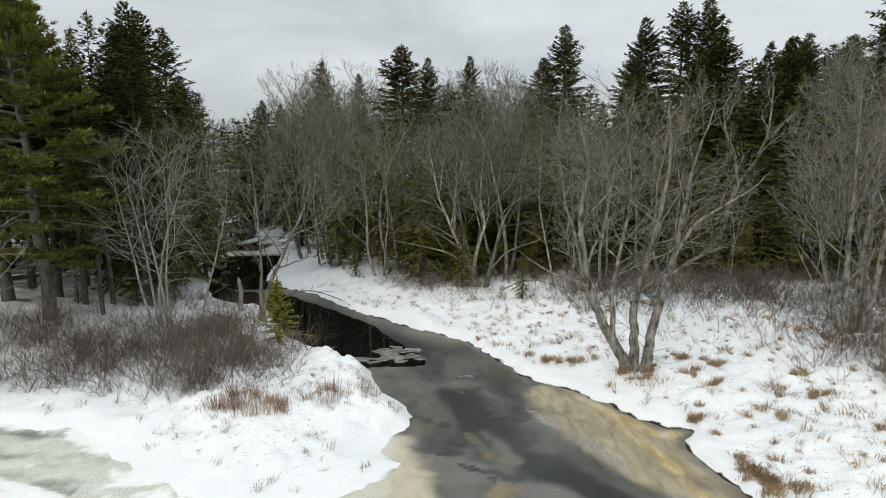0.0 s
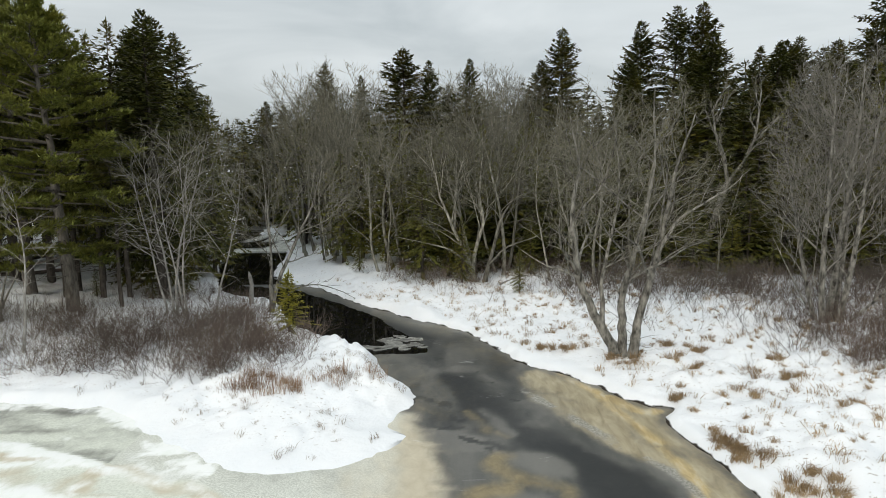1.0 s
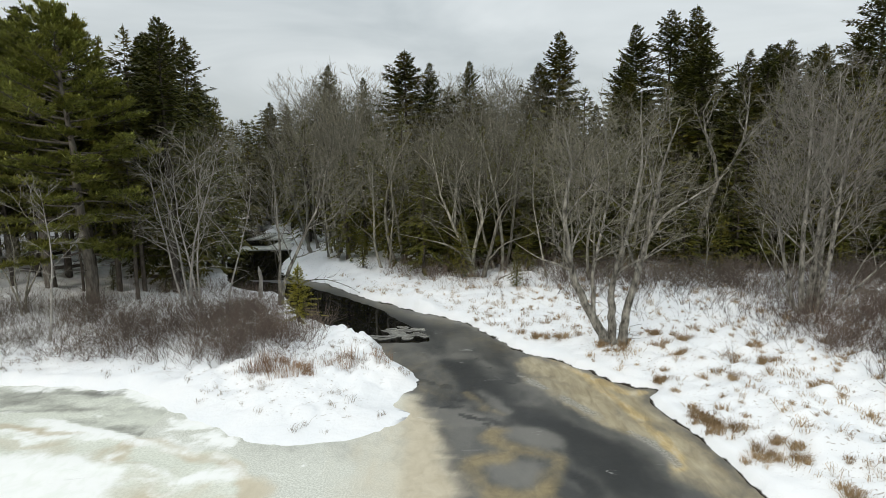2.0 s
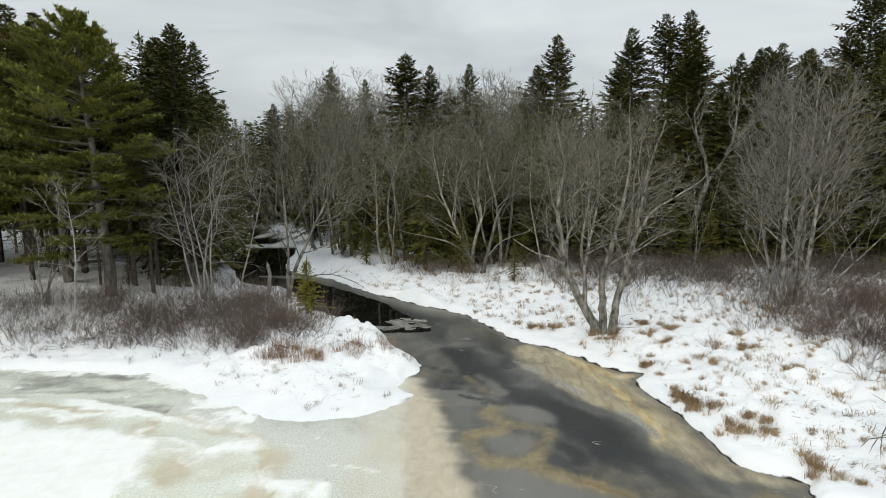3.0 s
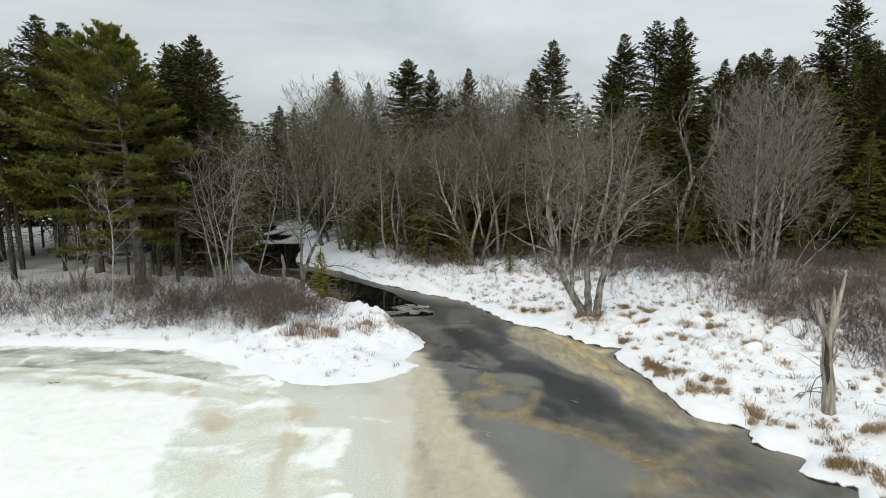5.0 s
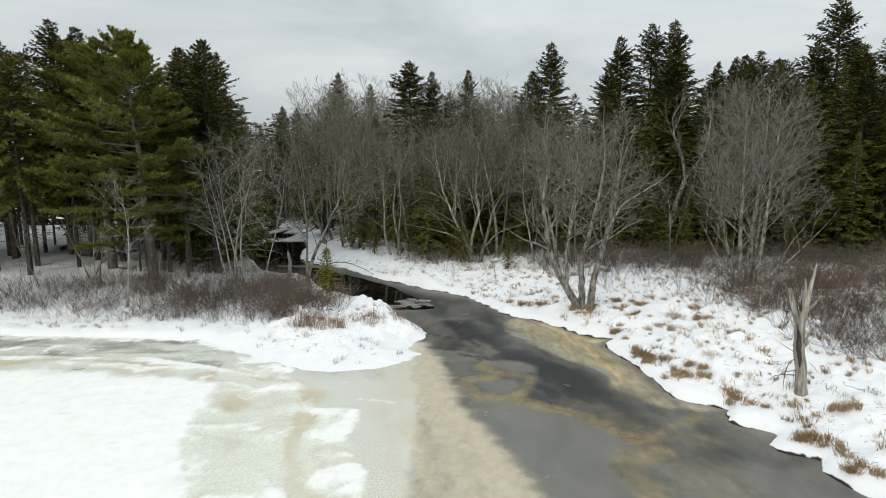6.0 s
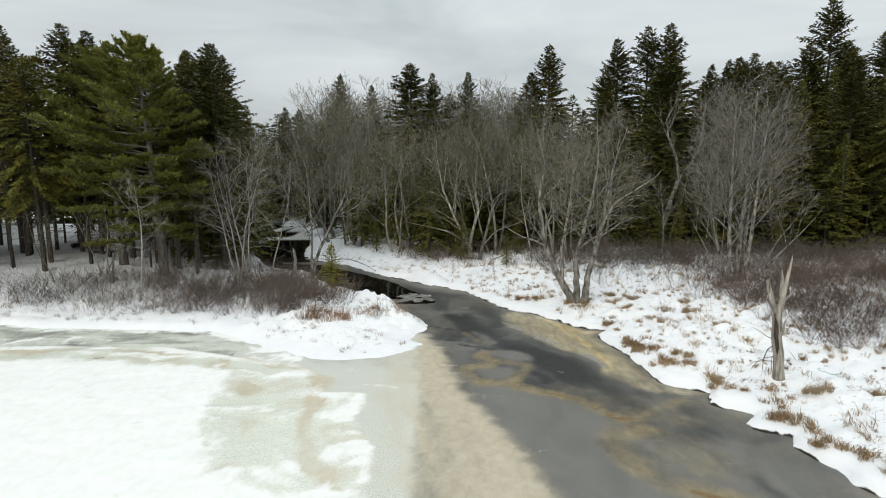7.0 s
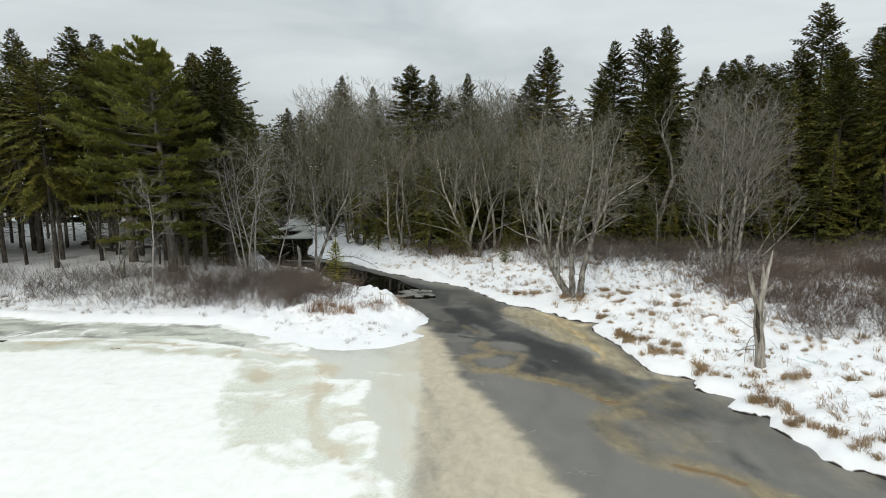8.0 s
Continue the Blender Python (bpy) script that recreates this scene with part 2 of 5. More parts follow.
def smooth(x, lo, hi):
    s = np.clip((np.asarray(x, float) - lo) / (hi - lo), 0, 1)
    return s * s * (3 - 2 * s)


def curve_through(points, steps=6):
    """A smooth line through a few points of the plan."""
    p = [np.array(q, float) for q in points]
    p = [2 * p[0] - p[1]] + p + [2 * p[-1] - p[-2]]
    out = []
    for a, b, c, d in zip(p, p[1:], p[2:], p[3:]):
        for k in range(steps):
            s = k / steps
            out.append(0.5 * (2 * b + (c - a) * s + (2 * a - 5 * b + 4 * c - d) * s * s + (3 * b - a - 3 * c + d) * s ** 3))
    return np.array(out + [p[-2]])


RIGHT_BANK = [(-70, 70), (-40, 65), (-24, 60), (-17.2, 55), (-14.0, 49), (-11.8, 41), (-11.1, 37), (-10.4, 33.4), (-8.7, 30.6), (-6.8, 29.2), (-5.1, 26.9), (-3.2, 24.6), (-1.4, 22.9),
              (0.85, 20.6), (1.5, 19.2), (2.05, 18.1), (2.7, 16.9), (3.5, 16.15), (4.3, 15.2), (4.9, 14.1), (5.4, 13.6), (6.05, 13.38), (5.85, 13.0), (5.5, 12.6), (5.6, 11.9), (5.76, 11.4),
              (5.95, 10.4), (6.05, 9.25), (6.12, 8.3), (6.35, 7.75), (6.9, 7.36), (7.26, 7.1), (7.08, 6.65), (7.0, 6.3), (7.4, 5.9), (7.75, 5.68), (7.35, 5.2), (7.42, 4.7), (8.02, 4.4), (7.75, 3.9),
              (7.9, 3.35), (8.07, 2.8), (7.95, 2.35), (8.3, 1.9), (8.75, 1.45), (9.6, -2.5), (12, -8), (20, -22), (60, -70)]
LEFT_BANK = [(-90, 22), (-45, 18), (-28, 16), (-20, 15.4), (-17, 14.7), (-14, 14.35), (-11.6, 14.1), (-10.2, 13.85), (-9.5, 14.0), (-8.6, 13.4), (-7.4, 12.35),
             (-6.2, 11.5), (-5.0, 10.7), (-4.2, 10.4), (-3.3, 10.33), (-2.3, 10.6), (-1.55, 11.15), (-0.98, 11.9), (-1.2, 12.15), (-1.55, 12.5), (-1.35, 13.2), (-0.88, 13.95), (-1.05, 14.7), (-1.7, 15.8), (-2.4, 17.6),
             (-3.7, 19.0), (-5.5, 20.6), (-7.0, 23.6), (-8.5, 26.2), (-10.8, 27.4), (-12.4, 30), (-13.9, 33.4), (-15.9, 39.6), (-18.2, 46), (-24, 52), (-40, 57), (-70, 61)]
SHORE = np.concatenate([curve_through(RIGHT_BANK), [(60, -400), (-400, -400), (-400, 60)], curve_through(LEFT_BANK)])


def loop_distance(x, y, a):
    """Metres from a closed line of the plan, positive outside it."""
    x, y = np.asarray(x, float), np.asarray(y, float)
    b = np.roll(a, -1, 0)
    if x.size < 8:
        e = b - a
        px, py = x.reshape(-1, 1) - a[:, 0], y.reshape(-1, 1) - a[:, 1]
        s = np.clip((px * e[:, 0] + py * e[:, 1]) / np.maximum((e * e).sum(1), 1e-9), 0, 1)
        d = np.sqrt(((px - s * e[:, 0]) ** 2 + (py - s * e[:, 1]) ** 2).min(1))
        yy = y.reshape(-1, 1)
        hits = ((a[:, 1] > yy) != (b[:, 1] > yy)) & (px < e[:, 0] * py / np.where(e[:, 1] == 0, 1e-9, e[:, 1]))
        return np.where(hits.sum(1) % 2 == 1, -d, d).reshape(x.shape)
    best = np.full(x.shape, 1e9)
    inside = np.zeros(x.shape, bool)
    for (x0, y0), (x1, y1) in zip(a, b):
        dx, dy = x1 - x0, y1 - y0
        ll = dx * dx + dy * dy
        if ll < 1e-9:
            continue
        s = np.clip(((x - x0) * dx + (y - y0) * dy) / ll, 0, 1)
        best = np.minimum(best, (x - x0 - s * dx) ** 2 + (y - y0 - s * dy) ** 2)
        if y0 != y1:
            inside ^= ((y0 > y) != (y1 > y)) & (x < dx * (y - y0) / dy + x0)
    d = np.sqrt(best)
    return np.where(inside, -d, d)


def shore_distance(x, y):
    """Metres from the water's edge, positive on land."""
    return loop_distance(x, y, SHORE)


def ragged(x, y):
    """The shore distance with the small bays and lips of the real bank."""
    far = smooth(y, 14.5, 18)
    return shore_distance(x, y) + (0.07 + 0.15 * far) * fbm(x * 1.0, y * 1.0, 3, 3) + 0.13 * fbm(x * 2.4, y * 2.4, 5, 3)


def on_left(x, y):
    return smooth(-x - np.where(y < 21, 1.5, 7.0), -1.0, 1.0)


def terrain(x, y):
    """Height of the snow, shore distance."""
    d = ragged(x, y)
    left = on_left(x, y)
    ridge = smooth(-x, 0.2, 1.2) * (1 - smooth(-x, 5.5, 8)) * smooth(y, 13.2, 14.5) * (1 - smooth(y, 22, 26)) * smooth(d, 0.05, 0.5) * (1 - smooth(d, 1.0, 3.0))
    land = 0.20 + 0.26 * ridge + 0.16 * smooth(d, 0.2, 3.0) + np.clip(d - 2.0, 0, 60) * (0.03 + 0.10 * left * (1 - smooth(d, 9, 20)))
    land = land + 0.12 * fbm(x * 0.6, y * 0.6, 11, 3) * smooth(d, 0.1, 1.5) + 0.11 * fbm(x * 2.1, y * 2.1, 12, 3) * smooth(d, 0.05, 0.5)
    hum = smooth(-x, 0.3, 1.5) * (1 - smooth(-x, 7, 10)) * smooth(d, 0.3, 1.0) * (1 - smooth(d, 4, 6))
    land = land + 0.24 * hum * np.abs(fbm(x * 1.3, y * 1.3, 25, 4)) + 0.06 * smooth(d, 0.15, 0.8) * smooth(-x, 0.2, 1.0) * (1 - smooth(y, 22, 25)) * fbm(x * 4.0, y * 4.0, 29, 2) + 0.55 * fbm(x * 0.13, y * 0.13, 14, 2) * smooth(d, 5, 14)
    broken = smooth(-x, 0.4, 1.2) * (1 - smooth(-x, 4.5, 6.5)) * smooth(y, 13.0, 14.5) * (1 - smooth(y, 21, 24)) * smooth(d, 0.0, 0.3) * (1 - smooth(d, 1.5, 3.0))
    land = land + 0.34 * broken * np.abs(fbm(x * 2.6, y * 2.6, 35, 3))
    tuss = smooth(x, 2, 6) * smooth(d, 0.5, 1.5) * (1 - smooth(d, 9, 14))
    land = land + tuss * (0.24 * np.abs(fbm(x * 1.5, y * 1.5, 21, 3)) + 0.075 * fbm(x * 4.2, y * 4.2, 27, 2))
    land = np.minimum(land, 6.0 + 0 * d)
    # a peaty bank on the stream side; the low snow lobe at the point slopes flush into the ice
    flat = smooth(-x, -0.2, 0.6) * (1 - smooth(y, 12.2, 15.5))
    bank = np.clip(0.02 + 0.95 * d, -0.45, 5)
    lobe = np.clip(0.012 + 0.24 * d, -0.3, 5)
    edge = bank * (1 - flat) + lobe * flat
    k = 0.10
    h = np.clip(0.5 + 0.5 * (land - edge) / k, 0, 1)
    return land * (1 - h) + edge * h - k * h * (1 - h), d


def ground_z(x, y):
    return float(terrain(np.array([x]), np.array([y]))[0][0])


def steps_axis(lo, hi, step, far_lo, far_hi):
    core = list(np.arange(lo, hi, step))
    up, s = [core[-1]], step
    while up[-1] < far_hi:
        s *= 1.22
        up.append(up[-1] + s)
    down, s = [core[0]], step
    while down[-1] > far_lo:
        s *= 1.22
        down.append(down[-1] - s)
    return np.array(down[:0:-1] + core + up[1:])


def sheet(name, xs, ys, z, mat, masks):
    """A height field over the lines xs and ys, with masks on its points."""
    nx, ny = len(xs), len(ys)
    gx, gy = np.meshgrid(xs, ys)
    v = np.stack([gx.ravel(), gy.ravel(), z.ravel()], -1)
    i = np.arange(nx * ny).reshape(ny, nx)
    f = np.stack([i[:-1, :-1].ravel(), i[:-1, 1:].ravel(), i[1:, 1:].ravel(), i[1:, :-1].ravel()], -1)
    me = bpy.data.meshes.new(name)
    me.vertices.add(len(v))
    me.vertices.foreach_set("co", v.astype(np.float32).ravel())
    me.loops.add(f.size)
    me.loops.foreach_set("vertex_index", f.astype(np.int32).ravel())
    me.polygons.add(len(f))
    me.polygons.foreach_set("loop_start", np.arange(0, f.size, 4, dtype=np.int32))
    me.update(calc_edges=True)
    me.polygons.foreach_set("use_smooth", np.ones(len(f), bool))
    for key, val in masks.items():
        me.attributes.new(key, "FLOAT", "POINT").data.foreach_set("value", np.clip(val, 0, 1).astype(np.float32).ravel())
    me.materials.append(mat)
    return new(name, me)


# ---- ground ----
def make_ground():
    xs, ys = steps_axis(-20, 18, 0.115, -1500, 1500), steps_axis(1.0, 29, 0.115, -1500, 1500)
    gx, gy = np.meshgrid(xs, ys)
    z, d = terrain(gx, gy)
    bare = smooth(gx, -1.5, -0.8) + (smooth(gy, 20, 22))
    left = (gx < -9) | (gy > 31)
    litter = np.where(left, smooth(d, 4, 8) * 0.15, smooth(d, 9, 13) * 0.8)
    return tagged(sheet("ground", xs, ys, z, SNOW, {"bare": bare, "litter": litter, "speck": smooth(d, 0.3, 1.2) * np.where((gx > 0.5) | (gy > 22), 1.0, 0.8)}), "snow-covered river bank and forest floor with bare peaty edge and painted undercut shade", "ground", kind="structure")


def band(x, y, pts, width, soft):
    """A mask along a line of the plan."""
    line = curve_through(pts, 5)
    best = np.full(x.shape, 1e9)
    for (x0, y0), (x1, y1) in zip(line, line[1:]):
        dx, dy = x1 - x0, y1 - y0
        s = np.clip(((x - x0) * dx + (y - y0) * dy) / (dx * dx + dy * dy + 1e-9), 0, 1)
        best = np.minimum(best, (x - x0 - s * dx) ** 2 + (y - y0 - s * dy) ** 2)
    return 1 - smooth(np.sqrt(best), width, width + soft)


def right_of(x, y, pts):
    """x minus the line's x at the same y, for a line that runs up the plan."""
    line = curve_through(pts, 5)
    o = np.argsort(line[:, 1])
    return x - np.interp(y, line[o, 1], line[o, 0])


def within(x, y, corners, soft):
    """A mask over a rounded patch of the plan, with a soft edge."""
    return 1 - smooth(loop_distance(x, y, curve_through(corners, 4)), -soft, soft)


FAN_EDGE = [(3.4, -3), (2.3, 0.9), (2.06, 1.4), (1.72, 2.8), (1.32, 4.75), (0.75, 6.5), (0.1, 8.45), (-0.1, 10.3), (-0.45, 12.0), (-0.75, 13.3)]
SHELF = [(-60, 12.9), (-20, 12.2), (-13, 11.95), (-11, 12.1), (-9.8, 11.64), (-8.3, 11.1), (-7.1, 10.5), (-6.2, 10.25), (-5.4, 10.15), (-4.7, 9.65), (-4.2, 8.8), (-3.95, 8.2), (-3.67, 7.48), (-2.85, 7.45), (-2.35, 6.9),
         (-2.4, 5.6), (-1.9, 3.95), (-1.75, 2.9), (-1.95, 2.2), (-1.35, 1.4), (-1.3, -0.5), (-1.4, -3), (-1.8, -7), (-4, -12), (-12, -18), (-30, -26), (-60, -30)]
SNOWFIELD = [(-60, 11.6), (-16, 10.4), (-12.1, 10.05), (-8.1, 9.3), (-6.8, 8.4), (-6.9, 6.4), (-6.9, 5.1), (-6.2, 3.7), (-5.76, 2.8), (-4.7, 2.5), (-3.7, 2.2), (-2.9, 2.5), (-2.3, 1.7), (-2.6, 0.5), (-2.5, -1), (-2.5, -3), (-3.0, -7), (-5, -12), (-13, -18), (-30, -26), (-60, -30)]
CLOUDED = [(0.2, 8.9), (1.0, 7.9), (1.77, 7.75), (2.83, 7.1), (3.45, 6.5), (3.8, 5.5), (3.5, 4.6), (3.35, 4.1), (3.55, 3.2), (4.0, 2.4), (4.9, 1.9), (5.6, 1.4), (6.6, -3), (3.0, -4), (1.6, 2.6), (0.6, 6.6)]
STAINED = [(2.25, 15.7), (2.35, 14.1), (2.76, 13.0), (3.4, 11.7), (4.2, 10.7), (4.85, 9.8), (4.75, 8.7), (5.3, 7.5), (6.4, 7.0), (7.5, 7.6), (7.0, 11), (6.6, 14), (4.4, 16.5), (3.2, 17.0)]


def make_ice_sheet():
    xs, ys = steps_axis(-19, 9.5, 0.1, -1400, 1400), np.concatenate([steps_axis(0.6, 16.0, 0.1, -1400, 16.0)[:-1], steps_axis(16.0, 30.5, 0.16, 15.99, 1400)])
    ys = np.unique(ys.round(4))
    x, y = np.meshgrid(xs, ys)
    wx, wy = x + 0.6 * fbm(x * 0.7, y * 0.7, 31, 5), y + 0.6 * fbm(x * 0.7, y * 0.7, 37, 5)
    sx, sy = x + 0.32 * (wx - x) + 0.07 * fbm(x * 2.2, y * 2.2, 33, 3), y + 0.32 * (wy - y) + 0.07 * fbm(x * 2.2, y * 2.2, 39, 3)
    streak = fbm(wx * 1.6 + wy * 0.9, wy * 0.55 - wx * 0.3, 41, 4)
    cloud = fbm(wx * 0.6, wy * 0.6, 43, 4)
    fan = right_of(sx, sy, FAN_EDGE)
    fan_left = right_of(wx, wy, [(-0.9, -3), (-0.9, 1.0), (-1.2, 4.0), (-1.5, 6.2), (-1.7, 8.5), (-1.4, 11.0), (-1.2, 13)])
    # the lake's ice: a feathered border to the river, a tan fan, grainy pale ice, a shelf of greenish plates and settled snow
    feather = 0.18 * fbm(wx * 0.9, wy * 3.5, 46, 3)
    lake = 1 - smooth(fan + feather, -0.5, 0.4)
    lake = lake * (1 - smooth(y, 13, 13.6) * (x > -3)) * (1 - smooth(y, 16.2, 16.9) * (x > -20))
    flow = fbm(fan * 2.4 + 0.3 * wx, wy * 0.4, 45, 4)
    tan = lake * smooth(fan_left + 0.5 * flow, -1.5, 1.1) * np.clip(0.72 + 0.22 * flow + 0.25 * smooth(fan, -1.6, -0.3), 0, 1)
    shelf_out = loop_distance(x + 0.42 * (wx - x), y + 0.42 * (wy - y), curve_through(SHELF, 4))
    shelf = lake * (1 - smooth(shelf_out, -0.12, 0.1))
    lip = 0.55 * lake * (1 - smooth(np.abs(shelf_out + 0.22), 0.04, 0.35)) * smooth(fbm(wx * 1.1, wy * 1.1, 48, 3), -0.45, 0.2)
    plates = fbm(wx * 0.8, wy * 1.7, 47, 5) + 0.35 * fbm(wx * 2.6, wy * 4.2, 49, 3)
    loose = lake * (1 - smooth(np.abs(shelf_out - 0.8), 0.2, 0.9)) * smooth(fbm(wx * 1.3, wy * 1.9, 50, 5), 0.05, 0.5) * smooth(-x, 0.9, 2.4)
    snow_out = loop_distance(wx, wy, curve_through(SNOWFIELD, 4))
    snow = lake * (1 - smooth(snow_out + 0.4 * plates, -0.5, 0.5))
    grain = lake * (1 - shelf) * smooth(-x, 0.6, 1.4) * (x > -7.5)
    rib = np.maximum(band(wx, wy, [(-7.6, 10.4), (-6.0, 10.1), (-5.0, 9.67), (-4.25, 8.3), (-3.8, 6.5), (-3.6, 5.0), (-3.2, 3.8), (-2.85, 2.75), (-2.3, 1.6)], 0.06, 0.42), 0.9 * band(wx, wy, [(-16, 11.5), (-12, 11.5), (-9.5, 11.2), (-8.2, 10.8)], 0.02, 0.3))
    rib2 = band(wx, wy, [(-9.5, 10.2), (-7.6, 9.7), (-6.3, 9.0), (-5.6, 7.6), (-5.2, 5.6), (-5.0, 4.0)], 0.0, 0.7) * smooth(streak, -0.3, 0.4)
    near_shore = smooth(shore_distance(x, y), -1.1, -0.1)
    strip = lake * (1 - shelf) * (x < -5)
    white = np.clip(snow * 1.4 + 0.8 * shelf * smooth(plates, -0.3, 0.75) * (1 - 0.75 * rib) + 0.9 * lip + 0.7 * loose + strip * np.clip(0.7 * smooth(near_shore + 0.8 * fbm(wx * 0.9, wy * 1.8, 54, 4), 0.5, 1.1) + 0.3 * smooth(fbm(wx * 0.7, wy * 2.4, 53, 4), 0.05, 0.5), 0, 1), 0, 1)
    pale = np.clip(shelf * 0.95 + grain * np.clip(0.95 - 0.4 * smooth(y, 8.2, 10.2) + 0.25 * streak, 0, 1) + strip * (0.42 + 0.45 * fbm(wx * 0.5, wy * 2.2, 59, 4)) + 0.2 * lake, 0, 1)
    tan = np.clip(tan * (1 - 0.5 * shelf) + lake * 0.9 * rib * np.clip(0.8 + 0.7 * streak, 0, 1) + 0.5 * shelf * rib2 + shelf * (1 - snow) * 0.45 * smooth(fbm(wx * 0.8 + 7, wy * 1.6, 57, 5), -0.1, 0.45), 0, 1)
    # the river: black ice, clouded grey on the near side, tea-stained along the bank
    river = 1 - lake
    bank_side = ragged(x, y)
    ground_in = smooth(-shore_distance(x, y), 0.0, 0.45)
    stain = river * within(sx, sy, STAINED, 0.34) * np.clip(0.78 + 0.55 * streak, 0, 1) * (0.4 + 0.6 * ground_in)
    ridge_pts = [(3.6, 15.9), (4.07, 15.1), (4.4, 13.55), (4.8, 12.2), (5.06, 10.93), (5.1, 9.8), (5.0, 9.1)]
    ridge = river * band(sx, sy, ridge_pts, 0.0, 0.4)
    bay = river * band(sx, sy, [(4.6, 14.1), (5.2, 13.2), (5.7, 13.2)], 0.05, 0.3)
    wash = river * band(sx, sy, [(2.24, 14.9), (2.7, 13.6), (3.6, 12.1), (4.25, 11.05), (4.75, 10.0), (5.0, 9.2)], 0.02, 0.28) * smooth(fbm(wx * 2.2, wy * 2.2, 78, 4), -0.5, 0.25)
    loop_a = band(sx, sy, [(1.3, 10.95), (1.02, 10.6), (1.1, 10.2), (1.5, 9.85), (2.1, 9.7), (2.45, 9.5), (2.28, 9.0), (1.98, 8.4), (1.8, 8.05)], 0.0, 0.5)
    loop_b = band(sx, sy, [(1.15, 9.5), (0.6, 9.35), (0.36, 9.0), (0.5, 8.4), (1.05, 8.05), (1.77, 7.9), (2.42, 7.5), (2.83, 7.3), (3.5, 6.75), (4.06, 5.75), (4.3, 5.3)], 0.0, 0.58)
    loop_c = band(sx, sy, [(4.7, 4.85), (3.95, 4.65), (3.72, 4.1), (3.9, 3.25), (4.3, 2.6), (5.0, 2.1), (5.35, 1.85), (6.0, 1.1), (7, 0)], 0.0, 0.85)
    branch = band(sx, sy, [(4.1, 5.5), (4.6, 5.35), (5.03, 5.77), (5.6, 6.2), (6.2, 6.7)], 0.0, 0.5)
    loop_d = band(sx, sy, [(0.6, 13.4), (0.78, 12.9), (1.05, 12.3), (1.4, 11.85)], 0.0, 0.3)
    in_a, in_b = within(sx, sy, [(1.3, 10.5), (1.7, 10.95), (2.4, 10.9), (2.7, 10.3), (2.2, 9.95), (1.6, 10.05)], 0.38), within(sx, sy, [(0.65, 8.9), (1.0, 9.3), (1.7, 9.35), (2.0, 8.9), (1.7, 8.3), (1.0, 8.3)], 0.38)
    in_c = within(sx, sy, [(4.1, 4.3), (4.9, 4.7), (6.0, 4.3), (6.3, 3.0), (5.7, 2.4), (4.6, 2.7), (4.1, 3.4)], 0.6)
    in_d = within(sx, sy, [(0.85, 13.4), (1.0, 13.55), (1.6, 12.2), (1.5, 11.9), (1.1, 12.5)], 0.25)
    tawny = river * within(sx, sy, [(2.4, 7.4), (3.3, 8.0), (4.4, 7.4), (5.6, 6.6), (6.6, 5.4), (6.0, 4.9), (4.6, 5.2), (3.6, 6.4)], 0.6)
    lobes = np.maximum.reduce([loop_a * 0.8, loop_b * 0.85, loop_c * 0.8, loop_d * 0.5, branch * 0.7, 0.42 * in_c, 0.45 * tawny, 0.3 * smooth(bank_side, -2.4, 0.0)])
    patchy = np.clip(0.85 + 0.6 * fbm(wx * 1.1, wy * 1.1, 85, 4), 0.3, 1.15)
    amber = np.clip(river * lobes * patchy + 0.3 * ridge, 0, 1)
    rust = np.clip(river * (0.75 * band(sx, sy, [(2.75, 7.35), (3.2, 7.0), (3.5, 6.75)], 0.0, 0.16) + 0.85 * band(sx, sy, [(3.95, 5.75), (4.15, 5.4), (4.5, 5.45)], 0.0, 0.2) + 0.9 * band(sx, sy, [(4.75, 2.15), (5.3, 1.85), (5.7, 1.5)], 0.0, 0.22)
                            + 0.6 * band(sx, sy, [(5.0, 4.75), (5.7, 4.5), (6.3, 4.0)], 0.0, 0.16) + 0.45 * band(sx, sy, [(1.3, 9.75), (1.9, 9.7), (2.3, 9.5)], 0.0, 0.14)) + 0.3 * ridge * smooth(streak, 0.0, 0.5), 0, 1)
    tan = np.clip(tan + river * 0.55 * ridge * smooth(fbm(wx * 2.0, wy * 1.2, 80, 3), -0.2, 0.3), 0, 1)
    deep = np.maximum.reduce([band(wx, wy, [(0.2, 15.8), (1.3, 13.0), (2.1, 11.9), (3.2, 10.2), (3.7, 9.2), (4.2, 8.4)], 0.25, 0.75), band(wx, wy, [(4.2, 8.4), (4.64, 7.06), (5.3, 6.0)], 0.08, 0.45), band(wx, wy, [(4.7, 4.6), (5.5, 4.05), (6.15, 3.0), (6.5, 2.2)], 0.0, 0.35) * 0.7, 0.8 * band(wx, wy, [(2.6, 9.1), (3.2, 8.4)], 0.1, 0.4)])
    blots = river * smooth(fbm(wx * 2.1 + 0.8 * wy, wy * 1.9, 71, 3), 0.3, 0.5) * smooth(y, 8.0, 10.0) * (1 - smooth(y, 18.5, 20.0)) * (1 - smooth(stain, 0.1, 0.4)) * smooth(fbm(x * 0.5, y * 0.5, 73, 2), -0.45, 0.2)
    inner = np.maximum.reduce([in_a, in_b, in_c * 0.4, in_d * 0.8])
    dark = river * np.maximum(deep, 0.85 * blots) * (1 - 0.9 * np.maximum(inner, 0.8 * lobes)) * (1 - 0.75 * stain) * np.clip(0.9 + 0.5 * streak, 0, 1)
    clouded = within(sx, sy, CLOUDED, 0.3)
    haze = within(wx, wy, [(-0.3, 12.4), (0.6, 12.8), (1.1, 11.4), (0.9, 9.6), (0.3, 9.2), (0.1, 10.3)], 0.4)
